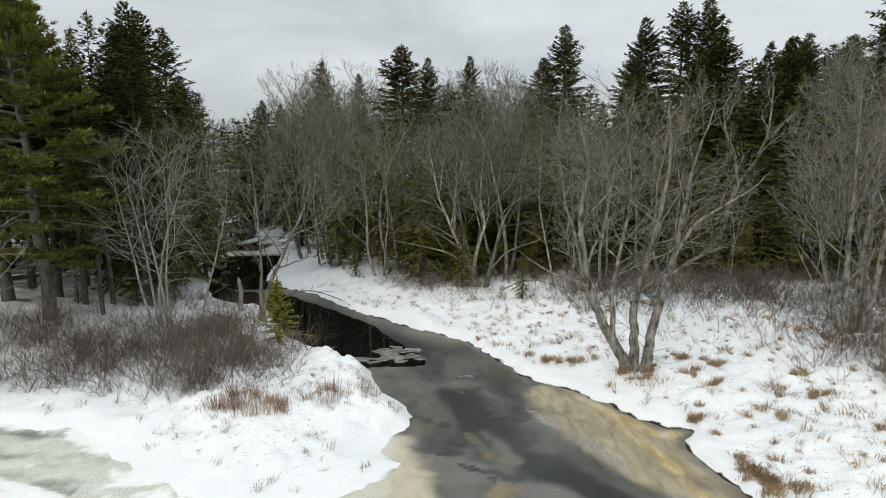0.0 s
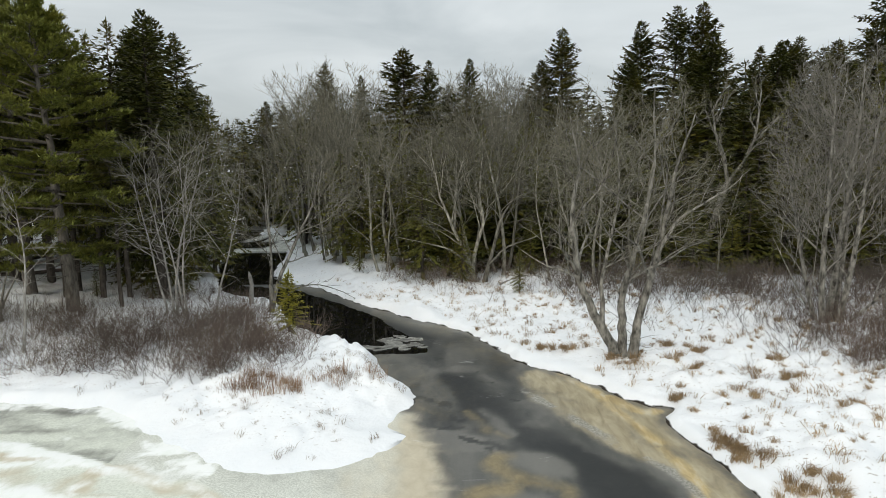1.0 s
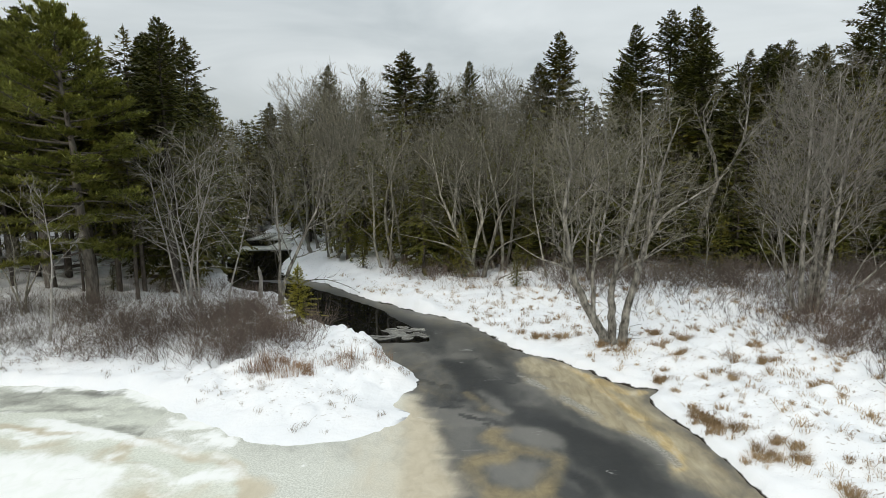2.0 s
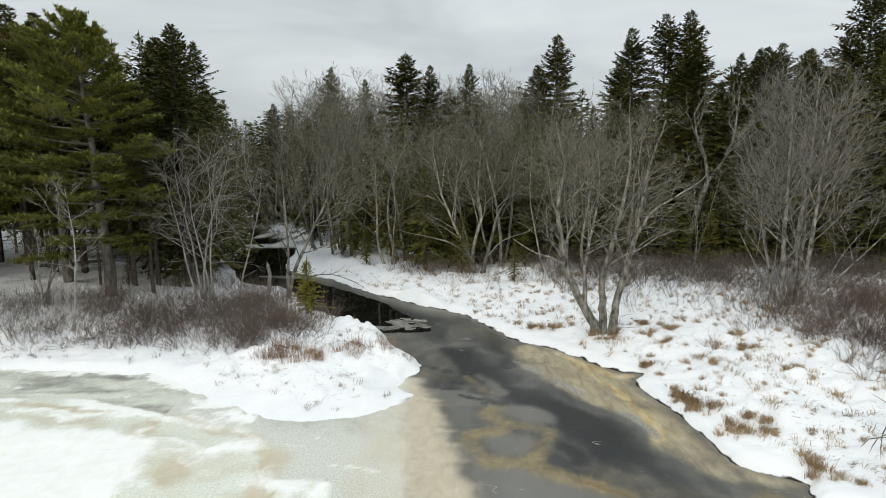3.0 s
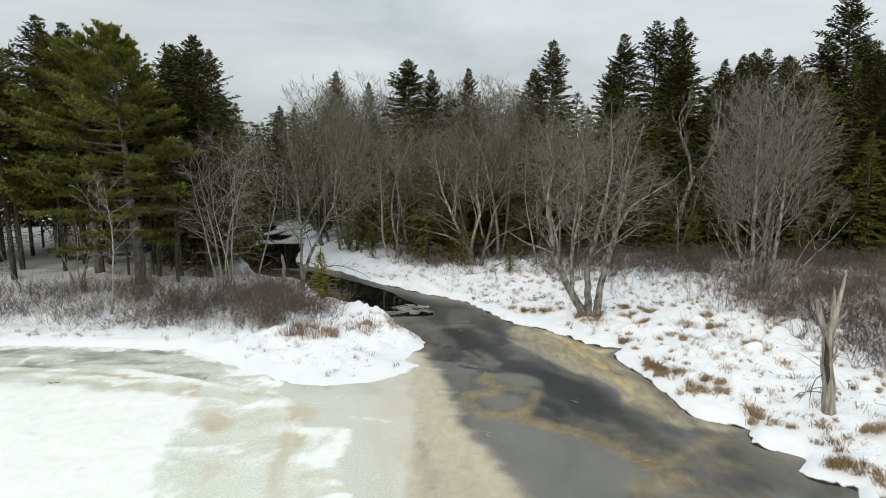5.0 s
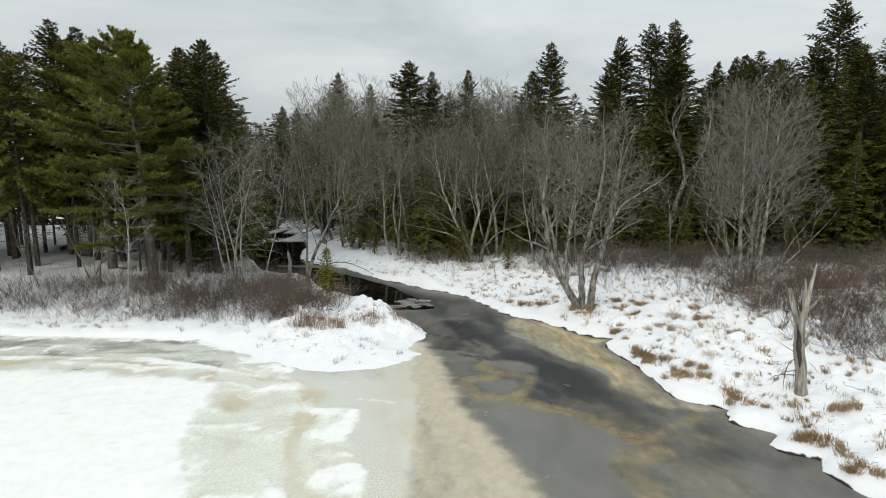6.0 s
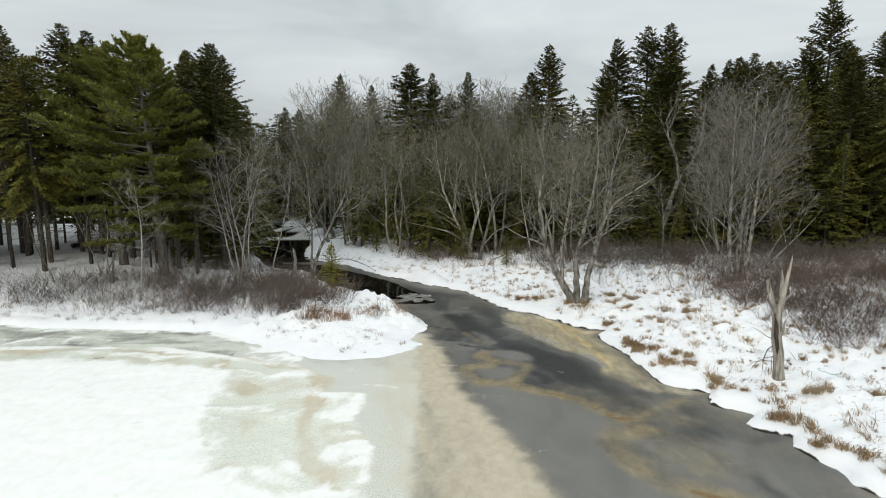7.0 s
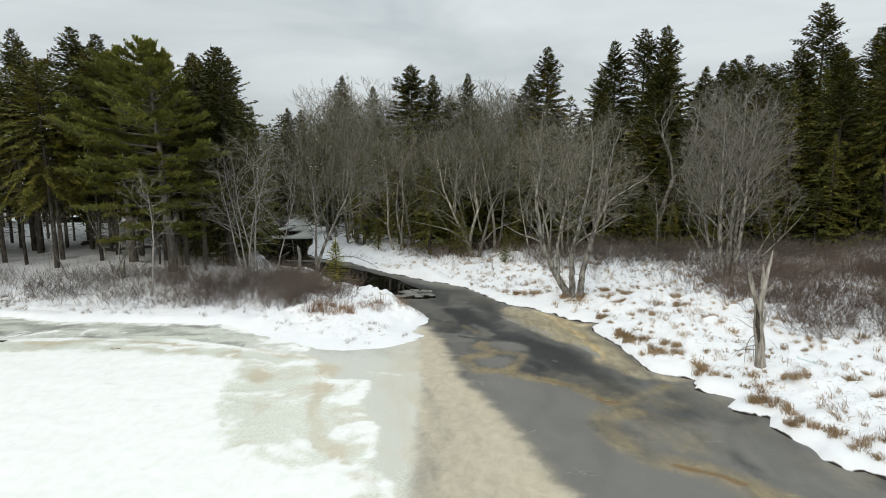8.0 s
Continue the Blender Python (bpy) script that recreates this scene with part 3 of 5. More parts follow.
    grey = np.clip(0.95 * clouded + 0.95 * inner + 0.55 * haze + 0.85 * wash + 0.65 * smooth(cloud + 0.5 * streak, -0.35, 0.5), 0, 1) * river * (1 - 0.85 * dark)
    grey = np.maximum(grey, lake)
    # thin clear ice upstream, paler towards the bank
    thin = river * smooth(y, 18.0, 21.0) * smooth(-shore_distance(x, y), 0.2, 1.9)
    dark = np.maximum(dark, thin)
    grey = grey * (1 - 0.9 * thin)
    # open black water upstream of the point
    fy = y + 0.35 * fbm(x * 1.3, y * 1.3, 61, 4)
    rim = right_of(fy, x, [(31, -14), (29.4, -8.6), (27.4, -6.6), (25.2, -4.6), (23.2, -3.0), (21.8, -2.2), (20.9, -1.7), (19.4, -0.9), (18.4, -0.55), (17.5, -0.3), (15.0, 3.0)])
    low = right_of(fy, x, [(10, -12), (14, -5), (17.4, -3.2), (18.1, -1.9), (18.3, -0.9), (18.6, 0.0), (23, 2)])
    lead = (1 - smooth(rim, -0.25, 0.05)) * smooth(low, -0.1, 0.25) * (x < 0.6) * (y > 16.5)
    ledges = smooth(fbm(x * 0.30, y * 0.38, 67, 4), 0.10, 0.3) * smooth(y, 33, 38)
    lead = np.maximum(lead, smooth(y, 30.0, 31.0) * (x < -6) * (1 - ledges))
    frozen_up = smooth(y, 31, 33) * (1 - lead)
    white = np.clip(np.maximum(white, frozen_up * 0.5), 0, 1)
    lead = np.maximum(lead, 0.7 * band(wx, wy, [(-18.6, 11.9), (-17.9, 11.8), (-17.2, 12.0)], 0.05, 0.15) * (x < -15) + 0.7 * band(wx, wy, [(-12.4, 10.8), (-11.7, 10.8)], 0.0, 0.12) * (x < -11))
    lead = np.clip(lead, 0, 1)
    keep = 1 - lead
    masks = {"grey": grey, "tan": tan * keep, "stain": stain * keep, "amber": amber * keep, "pale": np.clip(pale + 0.6 * frozen_up + 0.25 * wash, 0, 1) * keep, "white": white * keep, "lead": lead, "rust": rust, "dark": np.clip(dark, 0, 1), "grain": grain, "ochre": np.clip((ridge * np.clip(0.8 + 0.8 * streak, 0, 1) + 0.9 * bay) * keep, 0, 1), "wash": wash * keep}
    z = 0.0 * x + 0.03 * shelf * smooth(plates, -0.6, 0.4) + 0.015 * loose - 0.012 * lead
    far = np.maximum(np.abs(x), np.abs(y - 15)) > 60
    return tagged(sheet("water", xs, ys, np.where(far, -0.02, z), ICE, masks), "frozen lake and river mouth with tea-stained ice and open water", "ice", kind="structure")


make_ground()
make_ice_sheet()


# ---- mesh building ----
class Build:
    def __init__(self):
        self.v, self.f = [], []

    def tube(self, pts, rads, sides):
        """A tapered tube through pts; a last radius of 0 ends in a point."""
        rings = []
        n = len(pts)
        ref = Vector((0.31, 0.87, 0.38))
        for i, (p, r) in enumerate(zip(pts, rads)):
            d = (pts[min(i + 1, n - 1)] - pts[max(i - 1, 0)])
            u = d.cross(ref)
            u.normalize()
            w = u.cross(d)
            w.normalize()
            k = len(self.v)
            if r <= 0 and i == n - 1:
                self.v.append(tuple(p))
                rings.append([k])
                continue
            for s in range(sides):
                a = 2 * math.pi * s / sides
                q = p + u * (r * math.cos(a)) + w * (r * math.sin(a))
                self.v.append((q.x, q.y, q.z))
            rings.append(list(range(k, k + sides)))
        for a, b in zip(rings, rings[1:]):
            for s in range(sides):
                s2 = (s + 1) % sides
                if len(b) == 1:
                    self.f.append((a[s], a[s2], b[0]))
                else:
                    self.f.append((a[s], a[s2], b[s2], b[s]))
        return self

    def spray(self, p, d, side, length, width):
        """A narrow pointed blade, folded along its middle."""
        k = len(self.v)
        m = p + d * (length * 0.42)
        m.z -= 0.12 * width
        a, b, c = m + side * (width * 0.5), p + d * length, m - side * (width * 0.5)
        self.v += [(p.x, p.y, p.z), (a.x, a.y, a.z), (b.x, b.y, b.z), (c.x, c.y, c.z)]
        self.f.append((k, k + 1, k + 2, k + 3))

    def blade(self, p, d, side, length, width):
        """A single needle bundle: one slim triangle."""
        k = len(self.v)
        a, b, c = p + side * (width * 0.5), p - side * (width * 0.5), p + d * length
        self.v += [(a.x, a.y, a.z), (b.x, b.y, b.z), (c.x, c.y, c.z)]
        self.f.append((k, k + 1, k + 2))

    def lump(self, p, r, flat, rng):
        """A small uneven clump of snow."""
        k = len(self.v)
        self.v.append((p.x, p.y, p.z + r * flat))
        for s in range(6):
            a = s * math.pi / 3
            q = r * rng.uniform(0.7, 1.2)
            self.v.append((p.x + q * math.cos(a), p.y + q * math.sin(a), p.z + rng.uniform(-0.1, 0.1) * r))
        self.v.append((p.x, p.y, p.z - r * flat * 0.4))
        for s in range(6):
            self.f.append((k, k + 1 + s, k + 1 + (s + 1) % 6))
            self.f.append((k + 7, k + 1 + (s + 1) % 6, k + 1 + s))

    def data(self, name, mat, rounded=True):
        me = bpy.data.meshes.new(name)
        me.from_pydata(self.v, [], self.f)
        me.materials.append(mat)
        if rounded:
            me.polygons.foreach_set("use_smooth", np.ones(len(me.polygons), bool))
        me.update()
        return me


def part(name, build, mat, parent, label="", rounded=True):
    ob = new(name, build.data(name, mat, rounded))
    ob.parent = parent
    if label:
        ob["label"] = label
    return ob


def rand_dir(rng, up):
    a = rng.uniform(0, 2 * math.pi)
    return Vector((math.cos(a) * math.sqrt(1 - up * up), math.sin(a) * math.sqrt(1 - up * up), up))


def wander(rng, p, d, length, n, bend, lift):
    """A crooked line of n steps from p."""
    pts, d = [p.copy()], d.normalized()
    for _ in range(n):
        d = (d + Vector((rng.gauss(0, bend), rng.gauss(0, bend), rng.gauss(0, bend) * 0.6 + lift))).normalized()
        pts.append(pts[-1] + d * (length / n))
    return pts


def along(pts, s):
    k = min(int(s * (len(pts) - 1)), len(pts) - 2)
    u = s * (len(pts) - 1) - k
    return pts[k].lerp(pts[k + 1], u), (pts[k + 1] - pts[k]).normalized()


def turned(rng, d, angle, roll):
    """d bent by an angle to the side that roll names."""
    u = d.cross(Vector((0.13, 0.21, 0.97))) if abs(d.z) < 0.97 else d.cross(Vector((1, 0.2, 0)))
    u.normalize()
    w = d.cross(u)
    return (d * math.cos(angle) + (u * math.cos(roll) + w * math.sin(roll)) * math.sin(angle)).normalized()


def grow(wood, twigs, rng, p, d, ln, r, level, last, wide, lift, fine, twig_r, bend=0.10):
    """One branch and, from its sides and its fork, the next ones."""
    n = (7, 5, 4, 2, 2)[level]
    pts = wander(rng, p, d, ln, n, bend + 0.025 * level, lift)
    end = 0.62 if level < last else 0.3
    wood.tube(pts, [r * (1 - (1 - end) * i / n) for i in range(n + 1)], (7, 5, 4, 3, 3)[level])
    if level == last:
        for i in range(fine):
            q, e = along(pts, rng.uniform(0.1, 1.0))
            o = turned(rng, e, rng.uniform(0.25, 0.75), rng.uniform(0, 6.28))
            o.z += 0.08
            twigs.tube([q, q + o * (rng.uniform(0.5, 1.15) * (0.30 + 0.4 * ln))], [twig_r, 0.0], 3)
        return
    roll = rng.uniform(0, 6.28)
    for k in range(2):
        p2, e = along(pts, 0.999)
        o = turned(rng, e, wide * rng.uniform(0.3, 0.62), roll + k * math.pi + rng.gauss(0, 0.4))
        grow(wood, twigs, rng, p2, o, ln * rng.uniform(0.62, 0.88), r * end * rng.uniform(0.72, 0.95), level + 1, last, wide, lift, fine, twig_r, bend)
    for k in range((3, 2, 4, 2)[level]):
        roll += 2.4 + rng.gauss(0, 0.4)
        sp = rng.uniform(0.42 if level == 0 else 0.2, 0.95)
        p2, e = along(pts, sp)
        o = turned(rng, e, wide * rng.uniform(0.6, 1.05), roll)
        grow(wood, twigs, rng, p2, o, ln * rng.uniform(0.42, 0.75), r * (1 - (1 - end) * sp) * rng.uniform(0.36, 0.55), level + 1, last, wide, lift, fine, twig_r, bend)


def room(q, d, env):
    """How far a branch from q along d may grow inside the rounded crown: env is its middle and its three radii."""
    c, rad = env
    a = Vector([(q[i] - c[i]) / rad[i] for i in range(3)])
    b = Vector([d[i] / rad[i] for i in range(3)])
    bb, ab = b.dot(b), a.dot(b)
    disc = ab * ab - bb * (a.dot(a) - 1)
    return max(0.0, (math.sqrt(disc) - ab) / bb) if disc > 0 else 0.0


def limb(wood, twigs, rng, p, d, ln, r, level, env, lift, style):
    """A limb, its branches and their branchlets, each ending in fine twigs."""
    n = (0, 6, 4)[level]
    pts = wander(rng, p, d, ln, n, style["bend"] * (0.85 + 0.15 * level), lift)
    wood.tube(pts, [max(r * (1 - 0.72 * i / n), 0.006) for i in range(n)] + [0.004], (0, 5, 4)[level])
    roll = rng.uniform(0, 6.28)
    count = max(3, round(ln * style["dense"][level - 1]))
    for k in range(count):
        u = 0.22 + 0.77 * (k + rng.random()) / count
        q, e = along(pts, min(u, 0.999))
        roll += math.pi + rng.gauss(0, 0.55)
        o = turned(rng, e, rng.uniform(0.45, 0.95), roll)
        o.z += style["up"]
        o.normalize()
        if level == 1:
            l2 = min(ln * (1 - 0.5 * u) * rng.uniform(0.4, 0.75), room(q, o, env) * rng.uniform(0.8, 1.1))
            limb(wood, twigs, rng, q, o, max(l2, 0.35), max(r * (1 - 0.72 * u) * 0.5, 0.008), 2, env, lift, style)
        else:
            l3 = max(0.22, ln * rng.uniform(0.25, 0.6) * (1.1 - 0.5 * u))
            tip = q + o * l3 + Vector((rng.gauss(0, 0.05), rng.gauss(0, 0.05), 0.04))
            twigs.tube([q, tip], [style["twig"] * 1.25, style["twig"] * 0.6], 3)
            for j in range(style["fine"]):
                w = rng.uniform(0.15, 1.0)
                z = turned(rng, o, rng.uniform(0.25, 0.85), rng.uniform(0, 6.28))
                z.z += 0.12
                f = q.lerp(tip, w)
                twigs.tube([f, f + z * (l3 * rng.uniform(0.45, 1.0) + 0.08)], [style["twig"], 0.0], 3)


def bare_tree(name, rng, stems, crown, limbs=9, first=0.25, spread=(0.5, 0.95), lift=0.02, fine=4, twig_r=0.006, bark=None, twig=None, crook=0.08, pull=0.03, dense=(2.0, 3.0), bend=0.14, up=0.12):
    """stems: (foot x, foot y, lean x, lean y, length, radius), or (line of points, flare, radius) for a crooked stem; crown: middle and radii."""
    root = new(name)
    twigs = Build()
    style = {"bend": bend, "dense": dense, "twig": twig_r, "fine": fine, "up": up}
    for stem in stems:
        wood = Build()
        if len(stem) == 3:
            line, flare, r = stem
            pts = [Vector((x + rng.gauss(0, 0.02), y + rng.gauss(0, 0.02), z)) for x, y, z in curve_through(line, 3)]
            if flare:
                wood.tube([pts[0] + Vector((0, 0, -0.1)), pts[0].lerp(pts[2], 0.25), pts[2]], [r * 1.55, r * 1.2, r * 0.9], 9)
        else:
            fx, fy, lx, ly, h, r = stem
            foot, d = Vector((fx, fy, -0.25)), Vector((lx, ly, 1.0)).normalized()
            wood.tube([foot, foot + d * 0.45], [r * 1.5, r * 1.0], 7)
            pts = [foot]
            for i in range(10):
                d = (d + Vector((rng.gauss(0, crook), rng.gauss(0, crook), pull))).normalized()
                pts.append(pts[-1] + d * (h / 10))
        n = len(pts) - 1
        wood.tube(pts, [max(r * (1 - 0.9 * i / n), 0.008) for i in range(n + 1)], 7)
        roll = rng.uniform(0, 6.28)
        for k in range(limbs):
            u = first + (0.985 - first) * (k + rng.random()) / limbs
            q, e = along(pts, u)
            roll += 2.4 + rng.gauss(0, 0.45)
            o = turned(rng, e, rng.uniform(*spread) * (1.2 - 0.5 * u), roll)
            far = room(q, o, crown)
            if far < 0.3:
                continue
            ln = min(far * rng.uniform(0.72, 1.08), 4.2)
            limb(wood, twigs, rng, q, o, ln, max(r * (1 - 0.85 * u) * rng.uniform(0.3, 0.5), 0.012), 1, crown, lift, style)
        # small dead shoots low on the stem
        for k in range(4):
            q, e = along(pts, rng.uniform(0.08, 0.3))
            wood.tube(wander(rng, q, rand_dir(rng, rng.uniform(-0.1, 0.5)), rng.uniform(0.4, 1.3), 3, 0.2, 0.02), [0.012, 0.009, 0.007, 0.0], 3)
        part("stem", wood, bark or BARK_GREY, root)
    tagged(part("crown", twigs, twig or TWIG_GREY, root), kind="stuff")
    return root


def conifer(name, rng, h, spread, clear, mat, rise=0.085, droop=0.25, thick=1.0, snow=0.0, power=0.95, gap=0.0, trunk_r=None, dead=14, node=0.26, full=2):
    """A spruce or fir: a straight trunk and drooping boughs, set in a spiral and covered in sprays."""
    root = new(name)
    wood, crown, caps = Build(), Build(), Build()
    r0 = trunk_r or 0.011 * h + 0.03
    bend = [Vector((0, 0, -0.3))]
    for i in range(8):
        bend.append(Vector((rng.gauss(0, 0.03), rng.gauss(0, 0.03), h * (i + 1) / 8)))
    bend[-1].x = bend[-1].y = 0
    wood.tube(bend, [r0 * (1.15 - 1.1 * i / 8) if i < 8 else 0.012 for i in range(9)], 7)
    for k in range(dead):
        # dead snags on the bare bole
        z = rng.uniform(0.1, max(clear, 0.15)) * h
        p = wander(rng, Vector((0, 0, z)), rand_dir(rng, rng.uniform(-0.2, 0.2)), rng.uniform(0.5, 1.7), 2, 0.12, -0.03)
        wood.tube(p, [0.018, 0.012, 0.0], 3)
    z, a = clear * h, rng.uniform(0, 6.28)
    lobe = [rng.uniform(0.75, 1.2) for _ in range(7)]
    while z < h - 0.1:
        s = (z - clear * h) / (h - clear * h)
        a += 2.399 + rng.gauss(0, 0.25)
        reach = spread * ((1 - s) ** power) * min(1.0, 0.6 + s * 3.0) * lobe[int((a % 6.2832) / 0.8976) % 7]
        reach *= 1.0 + 0.16 * math.sin(z * 2.6 + 2 * lobe[0])
        z += rise * (1.0 - 0.5 * s) * rng.uniform(0.6, 1.4)
        if rng.random() < gap:
            continue
        ln = max(0.12, reach * rng.uniform(0.6, 1.18))
        out = Vector((math.cos(a), math.sin(a), rng.uniform(-0.05, 0.25) + 0.9 * s ** 3))
        n = max(2, int(ln / node))
        d = out.normalized()
        p = Vector((0, 0, z))
        pts = [p.copy()]
        for i in range(n):
            d = (d + Vector((rng.gauss(0, 0.06), rng.gauss(0, 0.06), -droop * (0.34 if i < n * 0.6 else -0.28) * (1 - s)))).normalized()
            p = p + d * (ln / n)
            pts.append(p.copy())
        if ln > 0.6:
            wood.tube([pts[0], pts[-1]], [0.022, 0.0], 3)
        start = 1 if ln < 1.0 else max(1, int(n * 0.25))
        for i in range(start, n + 1):
            q = pts[i]
            e = (pts[i] - pts[i - 1]).normalized()
            sd = e.cross(Vector((0, 0, 1)))
            if sd.length < 0.01:
                sd = Vector((1, 0, 0))
            sd.normalize()
            tip = 1 - 0.5 * i / n
            for sg in (-1, 1):
                for m in range(full if s > 0.35 else 2):
                    w = (e * rng.uniform(0.5, 1.0) + sd * (sg * rng.uniform(0.45, 1.0)) + Vector((0, 0, rng.uniform(-0.75, 0.1)))).normalized()
                    l3 = min(thick * rng.uniform(0.28, 0.55) * (0.5 + 0.7 * tip), 0.10 + 0.5 * ln)
                    crown.spray(q, w, w.cross(Vector((rng.gauss(0, 0.4), rng.gauss(0, 0.4), 1))).normalized(), l3, l3 * rng.uniform(0.26, 0.42))
            if i == n:
                crown.spray(q, e, sd, min(0.34 * thick, 0.1 + 0.4 * ln), 0.1)
            if snow and rng.random() < snow:
                caps.lump(q + Vector((0, 0, 0.03)), rng.uniform(0.04, 0.11), 0.35, rng)
    for k in range(5):
        crown.spray(Vector((0, 0, h - 0.42 + 0.07 * k)), Vector((rng.gauss(0, 0.15), rng.gauss(0, 0.15), 1)).normalized(), rand_dir(rng, 0), 0.42, 0.06)
    part("trunk", wood, BARK_DARK, root)
    part("crown", crown, mat, root, rounded=False)
    if snow:
        tagged(part("snow_cap", caps, SNOW_CAP, root, "clumps of white snow on the boughs"), kind="stuff")
    return root


def white_pine(name, rng, h, spread, clear, lean=(0.0, 0.0), side=(0.0, 0.0), tiers=0.62):
    """A white pine: tiers of long, level limbs that carry flat, soft plates of needle tufts. side: the way the limbs grow longer."""
    root = new(name)
    wood, crown = Build(), Build()
    top = [Vector((0, 0, -0.3))] + [Vector((rng.gauss(0, 0.05) + lean[0] * (i / 9) ** 1.5, rng.gauss(0, 0.05) + lean[1] * i / 9, h * i / 9)) for i in range(1, 10)]
    wood.tube(top, [0.24 * (1.1 - 1.04 * i / 9) for i in range(10)], 10)

    def plate(lp, ln, lr, start):
        """Branchlets to both sides of a limb, in its plane, each with tufts of needles."""
        wood.tube(lp, [lr * (1 - 0.85 * i / (len(lp) - 1)) for i in range(len(lp))], 5)
        count = int(6 + ln * 6.5)
        for j in range(count):
            t = start + (1 - start) * (j + rng.random()) / count
            q, e = along(lp, min(t, 0.999))
            sd = e.cross(Vector((0, 0, 1))).normalized() * (1 if j % 2 else -1)
            o = (e * rng.uniform(0.55, 1.0) + sd * rng.uniform(0.35, 0.95) + Vector((0, 0, rng.uniform(-0.08, 0.14)))).normalized()
            l2 = min(rng.uniform(0.4, 0.9) * (0.45 + 0.22 * ln) * (1.25 - 0.7 * t), 1.2)
            bp = wander(rng, q, o, l2, 2, 0.10, 0.05)
            wood.tube(bp, [0.011, 0.007, 0.0], 3)
            for m in range(int(6 + l2 * 9)):
                c, g = along(bp, rng.uniform(0.12, 0.999))
                c = c + Vector((rng.gauss(0, 0.07), rng.gauss(0, 0.07), rng.gauss(0.02, 0.035)))
                for b in range(6):
                    w = (g * 0.8 + Vector((rng.gauss(0, 0.5), rng.gauss(0, 0.5), rng.gauss(0.16, 0.32)))).normalized()
                    crown.blade(c, w, w.cross(Vector((0.2, 0.1, 1))).normalized(), rng.uniform(0.13, 0.23), rng.uniform(0.048, 0.076))

    z = clear * h
    while z < h * 0.965:
        s = (z / h - clear) / (1 - clear)
        prof = (0.62 + 0.9 * s) if s < 0.42 else (1.0 - (s - 0.42) * 1.38)
        a0, ring = rng.uniform(0, 6.28), rng.randint(4, 6)
        for k in range(ring):
            a = a0 + 6.283 * k / ring + rng.gauss(0, 0.3)
            grown = 1.0 + side[0] * math.cos(a) + side[1] * math.sin(a)
            ln = max(0.5, spread * prof * grown * rng.choice((0.45, 0.7, 0.85, 1.0, 1.1)))
            base, _ = along(top, min(0.999, (z + rng.gauss(0, 0.08) + 0.3) / (h + 0.3)))
            d = Vector((math.cos(a), math.sin(a), rng.uniform(-0.02, 0.12) + 0.55 * s ** 3 - 0.22 * (1 - s) ** 2))
            plate(wander(rng, base, d, ln, 7, 0.07, 0.02 + 0.02 * s), ln, 0.014 + 0.011 * ln, 0.34 if ln > 1.5 else 0.2)
        z += tiers * rng.uniform(0.75, 1.3) * (1.1 - 0.45 * s)
    for k in range(7):
        base, _ = along(top, min(0.999, h * (0.93 + 0.01 * k) / h))
        plate(wander(rng, base, Vector((rng.gauss(0, 0.5), rng.gauss(0, 0.5), 1)), rng.uniform(0.4, 0.8), 3, 0.1, 0.1), 0.6, 0.015, 0.1)
    for k in range(9):
        base, _ = along(top, rng.uniform(0.12, clear))
        wood.tube(wander(rng, base, rand_dir(rng, 0.05), rng.uniform(0.8, 2.4), 4, 0.16, -0.02), [0.025, 0.02, 0.015, 0.01, 0.0], 4)
    part("trunk", wood, BARK_PINE, root)
    part("crown", crown, PINE, root, rounded=False)
    return root


def stand(ob, x, y, turn=0.0, size=1.0, sink=0.0):
    ob.matrix_basis = pose(x, y, ground_z(x, y) - sink, 0, 0, turn) @ Matrix.Scale(size, 4)
    return ob


# ---- trees that stand out ----
R = random.Random
TAKEN = []


def claim(x, y, r=1.0):
    TAKEN.append((x, y, r))


def hero(ob, x, y, label, category, turn=0.0, group="", clear=1.2):
    claim(x, y, clear)
    return tagged(stand(ob, x, y, turn), label, category, group)


def crown(x, y, z, rx, ry, rz):
    return Vector((x, y, z)), (rx, ry, rz)


MAPLE = [([(-0.15, 0, -0.2), (-0.28, 0, 0.3), (-0.75, 0.0, 1.05), (-1.25, 0.05, 2.1), (-1.5, 0.1, 3.2), (-1.62, 0.1, 4.6), (-1.5, 0.1, 6.0), (-1.75, 0.2, 7.6)], 1, 0.2),
         ([(-0.62, 0.02, 0.85), (-0.6, 0.1, 1.5), (-0.62, 0.2, 2.5), (-0.35, 0.25, 3.9), (-0.1, 0.3, 5.3), (-0.3, 0.3, 7.0)], 0, 0.10),
         ([(0.05, 0.05, -0.2), (0.04, 0.02, 0.4), (0.0, 0.05, 1.2), (0.02, 0.05, 2.1), (0.3, 0.0, 3.3), (0.52, -0.1, 4.3), (0.8, -0.1, 6.1), (0.75, 0.0, 8.4)], 1, 0.175),
         ([(0.34, -0.05, -0.2), (0.42, -0.05, 0.4), (0.46, -0.05, 1.0), (0.72, -0.05, 2.1), (1.05, 0.0, 3.3), (1.3, 0.05, 4.6), (1.65, 0.1, 6.3), (2.1, 0.2, 7.6)], 1, 0.185),
         ([(1.05, 0.0, 3.3), (1.5, -0.2, 4.3), (2.3, -0.3, 4.9), (3.1, -0.3, 5.4), (3.6, -0.3, 5.9)], 0, 0.06),
         ([(-1.35, 0.05, 2.5), (-1.9, -0.2, 2.8), (-2.7, -0.3, 3.1), (-3.5, -0.3, 3.7)], 0, 0.05)]
